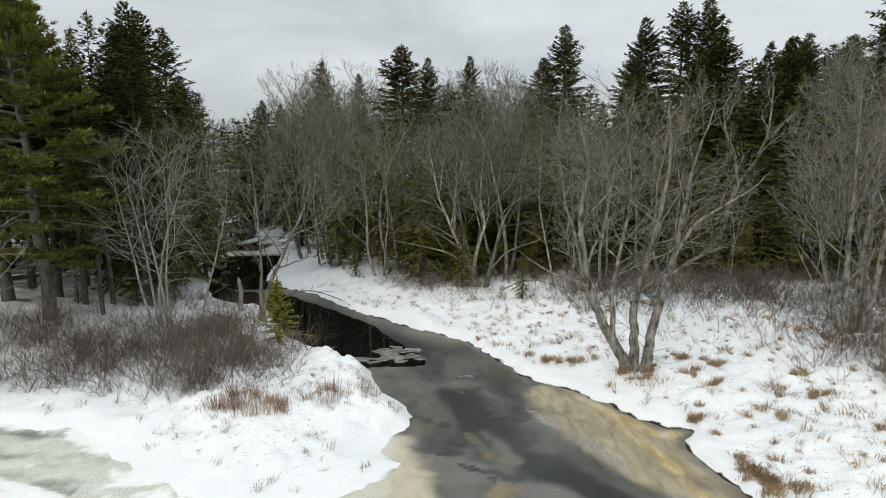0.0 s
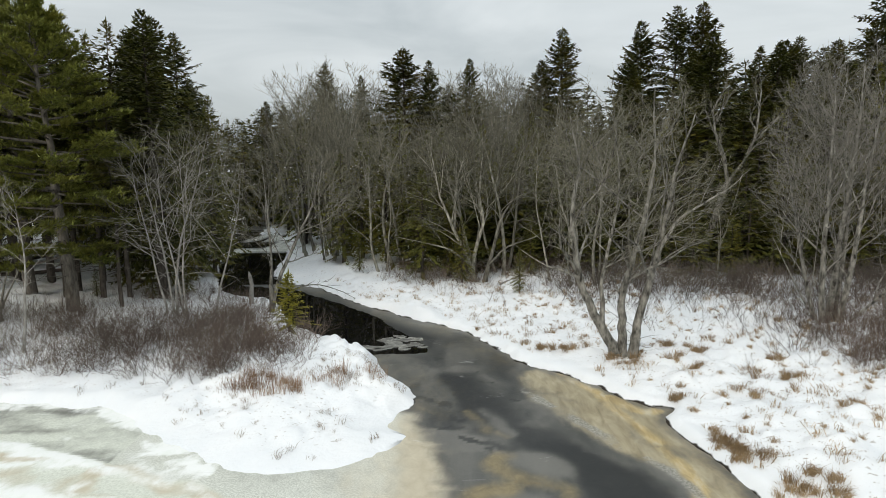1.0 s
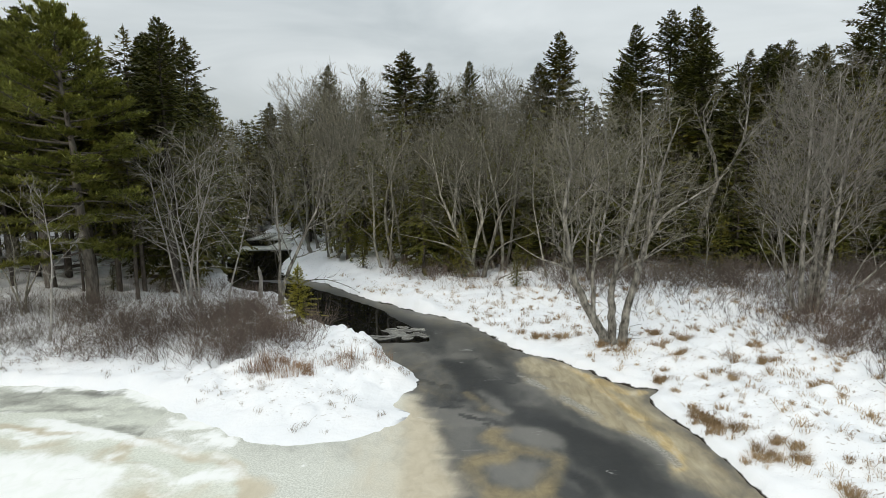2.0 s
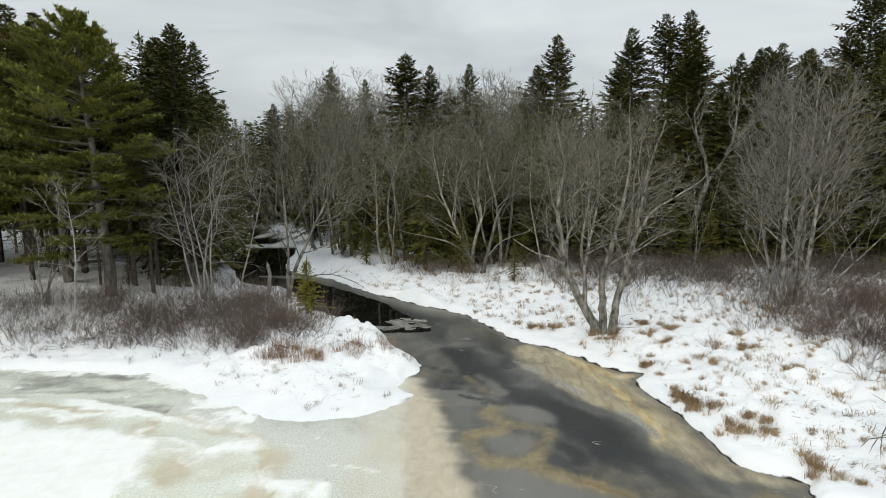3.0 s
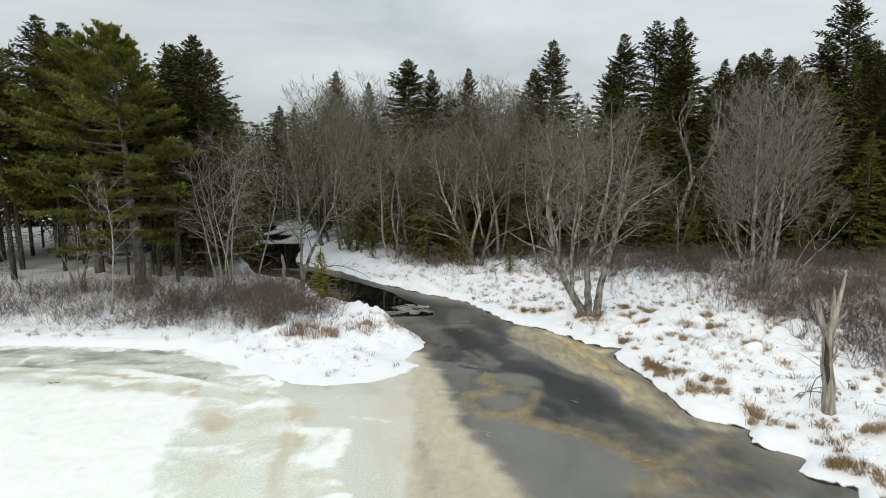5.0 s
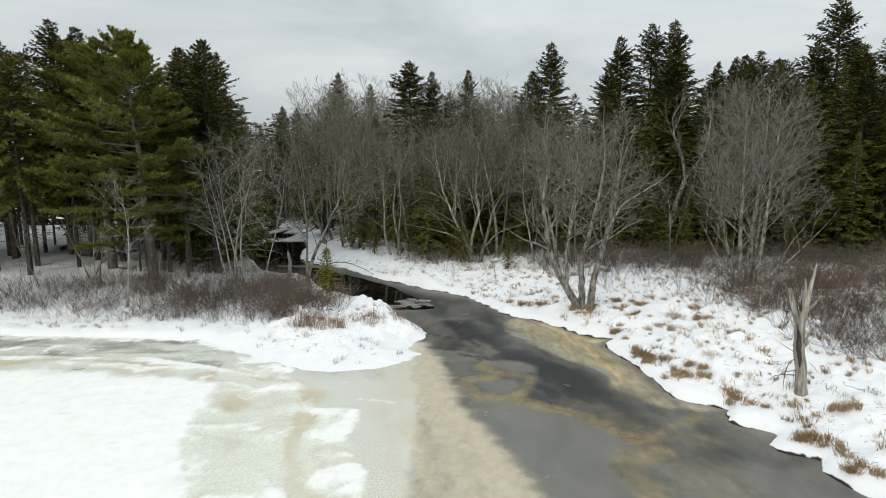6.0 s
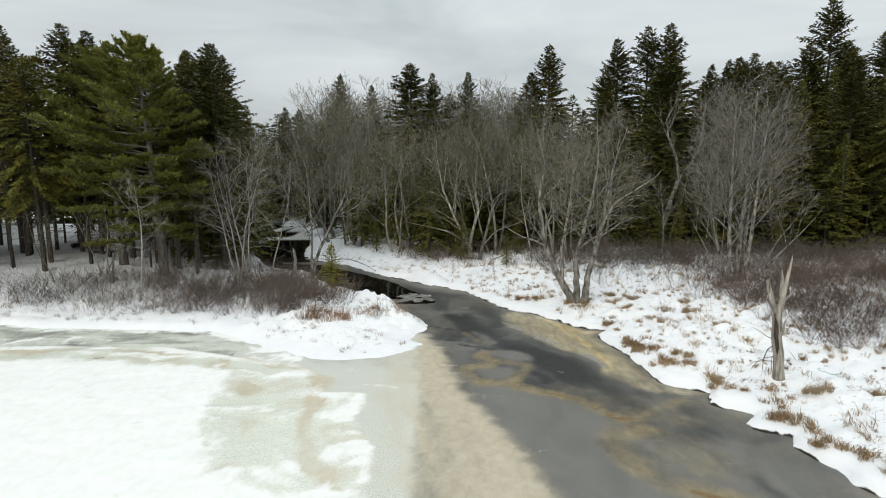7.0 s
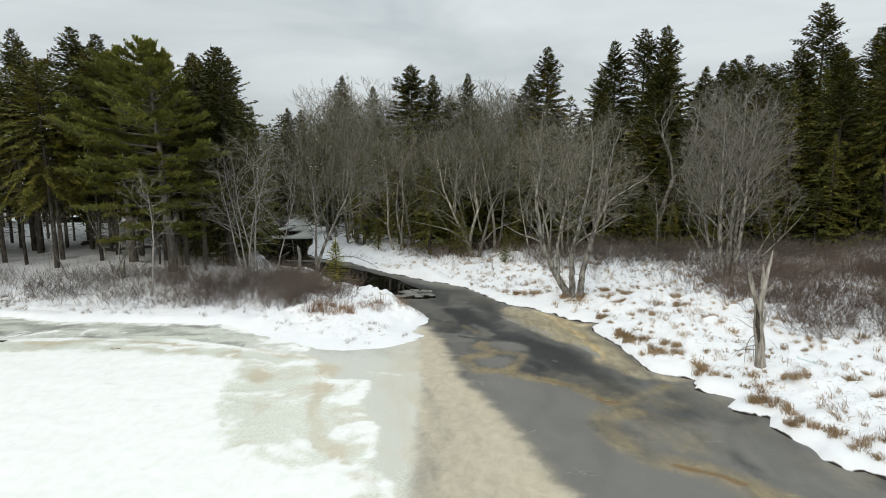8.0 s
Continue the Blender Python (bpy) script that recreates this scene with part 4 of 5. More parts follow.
hero(bare_tree("bare_maple", R(11), MAPLE, crown(0.1, 0, 5.6, 2.8, 2.3, 3.7), 10, 0.38, (0.6, 1.15), lift=-0.005, fine=5, twig_r=0.0042, dense=(2.5, 3.4), up=0.05, bend=0.17),
     5.65, 16.7, "leafless grey maple with leaning stems on the snowy bank", "tree")
hero(bare_tree("bare_maple", R(312), [(-0.25, 0, -0.08, 0.0, 8.8, 0.12), (0.05, 0.1, 0.03, 0.05, 9.4, 0.14), (0.28, 0, 0.10, -0.1, 8.8, 0.12), (0.2, 0.2, 0.24, 0.1, 7.4, 0.085), (-0.3, 0.2, -0.24, 0.1, 7.6, 0.085), (0.2, -0.2, 0.95, -0.2, 5.2, 0.06), (-0.2, -0.1, -0.9, -0.2, 4.4, 0.055)],
               crown(0.25, 0, 5.3, 2.9, 2.6, 4.9), 11, 0.22, (0.45, 0.9), 0.012, 4, 0.0044, twig=TWIG_PALE, crook=0.035, dense=(2.4, 3.4), up=0.08, bend=0.11), 14.0, 19.2, "spreading leafless grey tree with many stems among shrubs", "tree")
hero(bare_tree("birch_clump", R(13), [(-0.35, 0, -0.18, 0, 6.8, 0.05), (-0.2, 0.2, -0.07, 0.05, 7.3, 0.055), (0, 0, 0.01, 0.0, 7.6, 0.06), (0.2, 0.1, 0.05, 0.02, 7.1, 0.052), (0.4, -0.1, 0.14, 0, 6.5, 0.046), (1.3, 0.6, 0.08, 0, 6.4, 0.048)],
               crown(0.3, 0.1, 4.5, 2.9, 2.2, 3.3), 13, 0.26, (0.7, 1.2), -0.005, 3, 0.0042, BARK_PALE, TWIG_GREY, crook=0.08, dense=(1.9, 2.8), up=0.06, bend=0.22), -10.7, 21.2, "clump of pale leafless birches with slim stems", "tree")
hero(bare_tree("slim_birch", R(213), [(0, 0, 0.03, 0, 5.6, 0.055)], crown(0, 0, 3.9, 1.5, 1.4, 1.9), 13, 0.35, (0.8, 1.25), 0.0, 3, 0.005, BARK_PALE, TWIG_PALE), -14.1, 17.3, "slim pale leafless birch among the shore shrubs", "tree", clear=0.4)
hero(bare_tree("leaning_tree", R(14), [([(0, 0, -0.2), (0.3, 0, 1.0), (0.8, 0, 2.2), (1.35, 0, 3.3), (2.05, 0.1, 4.8), (2.5, 0.1, 6.6)], 1, 0.12), ([(0.05, 0.1, -0.2), (0.12, 0.15, 2.0), (0.1, 0.2, 4.0), (-0.1, 0.3, 6.4)], 1, 0.085),
                                       ([(1.2, 0, 3.0), (1.6, -0.2, 3.6), (2.7, -0.3, 4.1), (3.5, -0.3, 4.9)], 0, 0.05)], crown(1.0, 0, 4.7, 3.1, 2.4, 2.6), 9, 0.3, (0.5, 1.0), 0.02, 4, 0.0058), -7.7, 23.4,
     "leafless tree leaning out over the stream", "tree", clear=0.6)
OLD = [([(0, 0, -0.2), (-0.5, 0, 1.2), (-1.2, 0.1, 2.8), (-1.9, 0.1, 4.5), (-2.4, 0.2, 7.2)], 1, 0.15), ([(-0.25, 0.1, -0.2), (-0.15, 0.1, 1.4), (0.35, 0.2, 3.1), (0.2, 0.2, 4.6), (0.35, 0.3, 7.8)], 1, 0.14),
       ([(0.4, 0, -0.2), (0.7, 0, 1.2), (1.2, 0, 3.1), (1.9, 0.1, 4.5), (2.3, 0.2, 7.0)], 1, 0.13), ([(-0.3, -0.1, 0.8), (-1.3, -0.3, 1.7), (-2.5, -0.5, 2.1), (-4.2, -0.6, 2.5)], 0, 0.075), ([(-1.2, 0.1, 2.8), (-1.1, 0.3, 4.2), (-1.0, 0.4, 7.6)], 0, 0.09),
       ([(0.6, -0.1, 0.9), (1.6, -0.4, 1.9), (2.9, -0.6, 2.4), (4.0, -0.6, 3.2)], 0, 0.06)]
hero(bare_tree("bare_tree", R(214), OLD, crown(0.0, 0, 5.2, 4.0, 3.2, 3.7), 9, 0.34, (0.45, 0.9), 0.012, 4, 0.0062, BARK_WOODS, dense=(2.0, 3.0)), 1.7, 28.8, "broad old leafless tree with many grey stems", "tree")


def forked_tree():
    root = new("forked_tree")
    wood, twigs, rng = Build(), Build(), R(15)
    a = [Vector(p) for p in ((0, 0, -0.3), (0.1, 0, 1.5), (0.55, 0, 3.2), (1.1, 0.1, 4.8))]
    wood.tube(a, [0.24, 0.19, 0.165, 0.15], 8)
    for pts, r in (([a[-1], Vector((0.9, 0.2, 6.2)), Vector((0.3, 0.2, 7.6)), Vector((0.15, 0.3, 8.8))], 0.11),
                   ([a[-1], Vector((1.9, 0.0, 5.9)), Vector((2.4, -0.1, 7.3)), Vector((2.5, -0.2, 8.9))], 0.12),
                   ([a[1], Vector((1.2, -0.4, 2.1)), Vector((2.4, -0.6, 2.5)), Vector((3.4, -0.7, 2.4))], 0.06)):
        wood.tube(pts, [r, r * 0.8, r * 0.6, r * 0.35], 6)
        for q, e in [along(pts, u) for u in (0.3, 0.45, 0.6, 0.75, 0.9, 0.999)]:
            grow(wood, twigs, rng, q, turned(rng, e, rng.uniform(0.3, 0.8), rng.uniform(0, 6.28)), rng.uniform(0.8, 1.6), r * 0.4, 2, 3, 0.8, 0.04, 7, 0.006)
    part("stem", wood, BARK_GREY, root)
    tagged(part("crown", twigs, TWIG_GREY, root), kind="stuff")
    return root


hero(forked_tree(), 14.9, 31.4, "crooked pale tree with a forked crown before dark spruces", "tree")


def dead_snag():
    """A barkless dead trunk, split into broken prongs."""
    root = new("dead_snag")
    wood, rng = Build(), R(16)
    trunk = [Vector(p) for p in ((0.06, 0, -0.25), (0.03, 0, 0.2), (0.0, 0, 0.6), (-0.06, 0.02, 1.05), (-0.09, 0.02, 1.5), (-0.13, 0.0, 1.85), (-0.1, 0, 2.15))]
    wood.tube(trunk, [0.21, 0.15, 0.128, 0.12, 0.118, 0.13, 0.105], 11)
    for k in range(7):
        # splits and ridges of the weathered wood
        a = 0.9 * k + rng.uniform(-0.2, 0.2)
        off = Vector((math.cos(a), math.sin(a), 0))
        z0, z1 = rng.uniform(0.0, 0.5), rng.uniform(1.2, 1.9)
        ridge = Build()
        ridge.tube([along(trunk, (z0 + 0.25 + (z1 - z0) * u) / 2.4)[0] + off * (0.115 + 0.02 * math.sin(5 * u + k)) for u in (0.0, 0.25, 0.5, 0.75, 1.0)], [0.012, 0.026, 0.03, 0.024, 0.008], 5)
        part("wood_ridge", ridge, DEAD_WOOD, root)
    for pts, rad in ((((-0.08, 0, 1.9), (0.0, 0, 2.4), (0.06, 0, 2.85), (0.14, 0, 3.25), (0.19, 0.01, 3.55)), (0.085, 0.07, 0.055, 0.035, 0.01)),
                     (((-0.16, 0, 1.85), (-0.27, 0.02, 2.25), (-0.37, 0.03, 2.6), (-0.44, 0.02, 2.88)), (0.075, 0.068, 0.062, 0.045)),
                     (((-0.02, 0.02, 2.4), (-0.04, 0.02, 2.8), (-0.06, 0.03, 3.15)), (0.07, 0.05, 0.015)),
                     (((0.02, -0.02, 2.3), (0.17, -0.03, 2.45), (0.26, -0.05, 2.58)), (0.045, 0.035, 0.018)),
                     (((-0.12, -0.08, 1.2), (-0.02, -0.13, 1.45), (0.05, -0.11, 1.75)), (0.035, 0.045, 0.015))):
        prong = Build()
        prong.tube([Vector(p) for p in pts], list(rad), 7)
        part("prong", prong, DEAD_WOOD, root)
    part("trunk", wood, DEAD_WOOD, root)
    scar = Build()
    scar.tube([Vector((-0.08, -0.07, 0.7)), Vector((-0.11, -0.085, 1.0)), Vector((-0.17, -0.08, 1.3)), Vector((-0.18, -0.085, 1.6)), Vector((-0.23, -0.06, 1.95))], [0.012, 0.05, 0.058, 0.05, 0.014], 8)
    part("bark_patch", scar, BARK_DARK, root, "dark remnant of bark")
    for k in range(6):
        stick = Build()
        p = Vector((-0.1, 0, rng.uniform(0.5, 1.7)))
        stick.tube(wander(rng, p, Vector((rng.choice((-1, -1, 0.8)), rng.uniform(-0.9, 0.9), rng.uniform(-0.9, 0.3))), rng.uniform(0.4, 1.2), 4, 0.35, -0.08), [0.018, 0.014, 0.011, 0.008, 0.0], 4)
        part("dead_branch", stick, BARK_GREY, root)
    return root


hero(dead_snag(), 9.25, 7.3, "weathered grey dead snag with broken prongs in the snow", "snag", clear=0.5)


def pale_stump():
    wood = Build()
    wood.tube([Vector(p) for p in ((0, 0, -0.2), (0.02, 0, 0.4), (0.07, 0, 0.85), (0.0, 0, 1.25), (-0.04, 0, 1.5))], [0.14, 0.10, 0.09, 0.085, 0.0], 7)
    ob = new("pale_stump", wood.data("pale_stump", BARK_PALE))
    return ob


hero(pale_stump(), -8.9, 24.6, "slim pale broken stump at the stream's edge", "stump", clear=0.4)
hero(conifer("young_fir", R(17), 2.1, 0.98, 0.05, YOUNG, 0.02, 0.1, 0.27, dead=0, node=0.07), -5.65, 19.1, "small yellow-green fir at the tip of the thicket", "fir", clear=0.5)
hero(white_pine("white_pine", R(18), 11.4, 4.1, 0.17, (-0.5, 0.0), (-0.26, -0.12), 0.46), -14.75, 21.0, "tall white pine with level boughs above the thicket", "pine")
hero(white_pine("white_pine", R(19), 11.4, 3.3, 0.36, (-0.3, 0.2), (-0.15, -0.15), 0.55), -18.2, 23.6, "tall white pine in the forest edge", "pine")

# ---- spruces of the skyline ----
rng = R(20)
SPRUCES = [tagged(conifer("spruce", R(30 + k), 14.0, 1.25 * sp, cl, SPRUCE, 0.072, dr, 0.78 * th, 0.0, pw, gp, dead=10, node=0.18, full=3), "dark green spruce in the forest", "spruce", "forest spruces")
           for k, (sp, cl, dr, th, pw, gp) in enumerate(((3.5, 0.08, 0.3, 1.1, 0.78, 0.0), (3.3, 0.2, 0.25, 1.0, 0.72, 0.06), (3.9, 0.12, 0.35, 1.15, 0.8, 0.03), (2.9, 0.08, 0.2, 1.05, 0.8, 0.04), (2.8, 0.28, 0.3, 0.9, 0.85, 0.04)))]
FIRS = [tagged(conifer("hemlock", R(40 + k), 9.0, sp, 0.06, FIR, 0.072, 0.4, 0.66, sn, 0.85, 0.05, dead=4, node=0.17), lb, "hemlock", "forest hemlocks")
        for k, (sp, sn, lb) in enumerate(((2.4, 0.0, "olive green hemlock at the forest edge"), (2.1, 0.0, "olive green hemlock at the forest edge"), (2.3, 0.13, "green hemlock with clumps of snow on its boughs")))]
TALL = [tagged(conifer("hemlock", R(48 + k), 13.5, 1.25 * sp, cl, FIR, 0.072, 0.35, 0.72, 0.0, 0.62, 0.06, 0.135, dead=22, node=0.165, full=2), "tall olive green hemlock with a bare lower trunk", "hemlock", "tall hemlocks")
        for k, (sp, cl) in enumerate(((3.1, 0.34), (3.4, 0.38), (2.8, 0.32)))]
POLES = [tagged(conifer("pole_spruce", R(148 + k), 11.0, 1.5, 0.55, SPRUCE, 0.07, 0.3, 0.9, 0.0, 0.8, 0.1, 0.085, 26), "slim spruce pole with a bare trunk and dead twigs", "spruce", "slim poles")
         for k in range(2)]
# dark, full young spruces that fill the wood behind the bare trees
FILL = [tagged(conifer("spruce", R(45 + k), 9.0, sp, 0.02, SPRUCE, 0.13, 0.3, 2.0, 0.0, 0.7, 0.03, dead=2, node=0.5), "dark green spruce deep in the winter wood", "spruce", "inner spruces")
        for k, sp in enumerate((2.8, 2.4, 3.2))]
USED = set()


def plant(proto, x, y, turn, height, base, wide=1.0):
    """Stands the model itself first, then copies of it."""
    claim(x, y, 0.9)
    k = height / base
    if proto.name not in USED:
        USED.add(proto.name)
        proto.matrix_basis = pose(x, y, ground_z(x, y), 0, 0, turn)
        proto.scale = (k * wide, k * wide, k)
        return proto
    c = copy_thing(proto, pose(x, y, ground_z(x, y), 0, 0, turn))
    c.scale = (k * wide, k * wide, k)
    return c


# model, x, y, top height above the water
SKYLINE = [ (3, -11.2, 56, 16.3), (0, 10.6, 51.6, 18.2), (2, 8.9, 52.5, 15.7), 
           (0, 16.8, 49.6, 18.3), (1, 19.2, 48, 19.0), (0, 21.3, 48, 19.3), (3, 20.6, 37.5, 13.9), (3, 22.4, 38.5, 14.4), (2, 22.3, 32.5, 13.2),
           (1, 31.8, 41, 19.4), (2, 28.4, 38, 15.4), (1, 34.5, 38, 16.8), (0, 30.4, 36, 14.8), (4, -8, 57, 15.2),
           (4, -12.9, 24.6, 13.2), (3, -18.6, 34, 14.4), (1, -23.2, 30.4, 15.2), (1, -25.2, 31, 15.8), (4, -27, 28, 15.1), (4, -25.4, 26.2, 14.1), (4, -19.2, 26.4, 13.6), (4, -15.8, 34, 14.3), (3, -20.5, 75, 14.5),
           (2, 26, 44, 15.5), (0, 29, 47.5, 16.5), (2, 36, 45, 17), (2, 25.2, 35.5, 12.5), (0, 34, 35, 14), (2, 38.5, 40, 16), (2, 18.4, 42.5, 14.5), (0, 14.6, 45.5, 15), (2, 13.2, 40, 12.5), (0, 24.6, 40.5, 14.5), (2, 41, 46, 17.5),
           (2, -15.6, 30.6, 14.4), (0, -14.2, 27.4, 12.0), (2, -19.6, 36.8, 15.2), (0, -17.6, 39.8, 12.6)]
plant(SPRUCES[2], -3.2, 47.5, 75, 15.2, 14.0, 1.25)
plant(SPRUCES[0], -1.2, 50.0, 15, 14.4, 14.0, 0.8)
plant(SPRUCES[1], 2.3, 49.0, 40, 14.4, 14.0, 0.7)
for k, x, y, top in SKYLINE:
    plant(SPRUCES[k], x, y, rng.uniform(0, 360), top - ground_z(x, y), 14.0)


def scatter(protos, base, count, xs, ys, heights, keep, space, seed, wide=(0.85, 1.2)):
    r = R(seed)
    made = tries = 0
    while made < count and tries < count * 40:
        tries += 1
        x, y = r.uniform(*xs), r.uniform(*ys)
        if not keep(x, y) or any((x - a) ** 2 + (y - b) ** 2 < max(space, c * 0.6) ** 2 for a, b, c in TAKEN):
            continue
        plant(r.choice(protos), x, y, r.uniform(0, 360), r.uniform(*heights), base, r.uniform(*wide))
        TAKEN[-1] = (x, y, space)
        made += 1


def land(x, y):
    return float(shore_distance(np.array([x]), np.array([y]))[0])


BARE = []
for k in range(8):
    r = R(60 + k)
    ns = (3, 4, 2, 3, 1, 2, 4, 3)[k]
    a0 = r.uniform(0, 6.28)
    stems = []
    for j in range(ns):
        a, q = a0 + 6.28 * j / ns + r.gauss(0, 0.3), (r.uniform(0.10, 0.42) if ns > 1 else 0.08)
        stems.append((0.3 * math.cos(a), 0.3 * math.sin(a), q * math.cos(a), q * math.sin(a), r.uniform(7.4, 9.6), r.uniform(0.07, 0.115)))
    wide = r.uniform(2.5, 3.4)
    BARE.append(tagged(bare_tree("bare_tree", r, stems, crown(0, 0, 6.0, wide, wide, 4.0), (12 if ns < 3 else 8), 0.26, (0.55, 1.15), 0.0, 3, 0.0052, BARK_WOODS, crook=0.10, dense=(1.7, 2.5), up=0.06, bend=0.19), "leafless grey hardwood in the winter woods", "tree", "leafless woods"))
FAR_BARE = []
for k in range(3):
    r = R(160 + k)
    stems = [(0.9 * math.cos(1.57 * j + k), 0.9 * math.sin(1.57 * j + k), 0.16 * math.cos(1.57 * j + k), 0.16 * math.sin(1.57 * j + k), r.uniform(8.4, 9.6), 0.09) for j in range(3)]
    FAR_BARE.append(tagged(bare_tree("tall_bare_tree", r, stems, crown(0, 0, 6.6, 3.0, 3.0, 3.6), 8, 0.35, (0.4, 0.85), 0.02, 4, 0.0062, BARK_WOODS, crook=0.07, dense=(1.5, 2.4), up=0.1, bend=0.11), "tall leafless hardwood standing behind the wood's edge", "tree", "tall leafless woods"))
# dark conifers behind and to both sides
scatter(SPRUCES, 14.0, 19, (11, 46), (36, 58), (10, 14.5), lambda x, y: land(x, y) > 12, 2.6, 51)
scatter(SPRUCES[:3] + FIRS[:2], 11.0, 13, (21, 40), (27, 37), (8.5, 12), lambda x, y: land(x, y) > 11, 2.4, 52)
for k, x, y, hgt in ((0, -17.0, 25.0, 11.4), (1, -20.2, 25.6, 11.8), (2, -13.6, 26.0, 10.8), (0, -23.0, 24.6, 11.4), (1, -15.4, 24.2, 10.4), (2, -26.0, 24.0, 11.2)):
    plant(TALL[k], x, y, 67 * x, hgt, 13.5, 1.1)
scatter(TALL, 13.5, 14, (-38, -13.5), (22.5, 28), (10, 12.3), lambda x, y: land(x, y) > 5.5 and x < -13.2 - 0.15 * (y - 22), 2.0, 53)
scatter(POLES, 11.0, 26, (-34, -13), (21.5, 36), (8, 12.5), lambda x, y: land(x, y) > 4.5 and x < -12.5 - 0.15 * (y - 22), 1.1, 70)
scatter(TALL + [SPRUCES[4]], 13.5, 22, (-48, -14), (27, 44), (10.5, 13.4), lambda x, y: land(x, y) > 4 and x < -13.2 - 0.2 * (y - 22), 2.2, 59)
scatter(SPRUCES, 14.0, 8, (-30, 12), (54, 72), (10, 13.5), lambda x, y: land(x, y) > 3, 3.0, 54)
# a dark edge of young spruces behind the maples
for k, x, y, hgt in ((0, 6.0, 31.0, 5.5), (1, 8.4, 30.6, 4.5), (2, 10.6, 31.6, 6.0), (0, 12.6, 30.4, 4.6), (1, 16.8, 31.0, 6.2), (2, 18.6, 30.0, 5.2), (0, 20.6, 29.6, 5.8), (1, 22.8, 29.4, 4.8), (2, 25.2, 30.2, 6.5),
                     (0, 27.5, 29.0, 5.5), (1, 3.2, 32.0, 6.0), (2, 0.8, 32.6, 6.6), (0, 14.2, 33.2, 7.2), (1, 7.2, 33.4, 7.0), (2, 4.6, 33.8, 6.5), (1, -1.6, 32.8, 6.0)):
    plant(FILL[k], x, y, 37 * x, hgt, 9.0, 1.25)
for k, x, y, hgt in ((0, 26, 50, 13.5), (1, 22, 52, 13), (2, 29.5, 52, 13.5), (0, 18, 54, 12.5), (1, 14, 56, 12.5), (2, 33.5, 50, 13.5), (1, 37, 49, 13), (2, 25, 47, 12), (0, 8, 57, 12), (0, 20, 44.5, 11.5), (1, 27.5, 42, 11), (2, 16.6, 38.5, 9.5), (0, 31.5, 39, 10)):
    plant(FILL[k], x, y, 37 * x, hgt, 9.0, 1.15)
for k, x, y, hgt in ((0, 24, 31.4, 11), (1, 27.4, 33.4, 12), (0, 31, 33, 12), (1, 20.8, 34.2, 10.5), (0, 34.5, 34, 12.5), (1, 29.0, 30.4, 9.5), (1, -16.6, 32.4, 13.0), (0, -18.2, 36.2, 13.4), (1, -15.0, 33.6, 11.0), (1, -20.4, 33.0, 13.2)):
    plant(FIRS[k], x, y, 61 * x, hgt, 9.0, 0.9)
for k, x, y, hgt in ((2, -14.0, 33.4, 9.8), (2, -15.4, 37.4, 11.0), (2, -19.6, 46.8, 12.2), (2, -21.5, 49.2, 12.8), (2, -18.2, 43.6, 9.6), (2, -23.5, 68, 10.6), (0, -26, 70, 11.0), (2, -20.6, 66.5, 10.4), (1, -29.5, 71, 11.5), (0, -32, 74, 12), (1, -17.6, 64.5, 10)):
    plant(FIRS[k], x, y, 61 * x, hgt, 9.0, 0.85)
for k, x, y, hgt in ((0, -16.6, 28.2, 2.6), (1, -12.6, 26.4, 1.8), (0, -14.2, 30.0, 2.6), (0, -23.2, 28.6, 2.2), (1, -28.0, 26.0, 2.2)):
    plant(FIRS[k], x, y, 47 * x, hgt, 9.0, 1.3)
for k, x, y, hgt in ((0, 13.0, 28.6, 3.6), (1, 18.8, 27.6, 3.2), (2, 23.2, 26.8, 4.0), (0, 8.0, 28.4, 3.0), (1, 21.2, 28.4, 4.4), (2, 26.2, 27.4, 4.6), (0, 16.2, 29.2, 4.2), (1, 11.4, 29.8, 3.8)):
    plant(FILL[k], x, y, 53 * x, hgt, 9.0, 1.3)
# low hemlocks among the bare trees and at the edge
for k, x, y, hgt in ((0, -1.2, 29.4, 5.8), (1, 0.2, 30.2, 4.2), (2, -3.6, 34.5, 7.0), (2, -5.4, 36.5, 7.5), (0, 4.6, 29.2, 3.0), (1, -4.9, 31.4, 2.2), (1, 17.2, 28.6, 3.0), (0, 14.4, 27.4, 3.2), (1, 3.5, 25.4, 2.1), (0, 0.9, 28.4, 3.4), (1, 10.2, 28.8, 2.2), (0, 20.4, 26.8, 2.6), (0, 12.6, 33.5, 6.0), (2, -16.6, 37, 8.5), (2, -11.2, 45, 10), (1, 8.8, 34, 6)):
    plant(FIRS[k], x, y, 70 * k + 31 * x, hgt, 9.0, 1.15)
scatter(FIRS[:2], 9.0, 19, (-12, 12), (30.5, 42), (5.0, 10.0), lambda x, y: land(x, y) > 4.0 and y > 30 + 0.2 * max(0, x), 1.5, 49)
scatter(FILL, 9.0, 30, (-13, 22), (33, 48), (5.5, 9.0), lambda x, y: land(x, y) > 4.0 and y > 32 + 0.1 * max(0, x), 1.8, 55)
scatter(FILL, 9.0, 30, (9.5, 40), (31, 41), (4.0, 9.5), lambda x, y: land(x, y) > 10, 1.9, 56)
scatter(FILL, 9.0, 16, (-40, 18), (47, 62), (9.0, 12.5), lambda x, y: land(x, y) > 2.5, 2.0, 57)
scatter(FILL + BARE, 9.5, 18, (-52, -8), (68, 84), (9.0, 12.5), lambda x, y: land(x, y) > 1.0, 1.8, 68)
scatter(FILL + BARE, 9.5, 20, (-36, -14), (58, 80), (8.0, 11.5), lambda x, y: land(x, y) > 0.8, 1.6, 69)
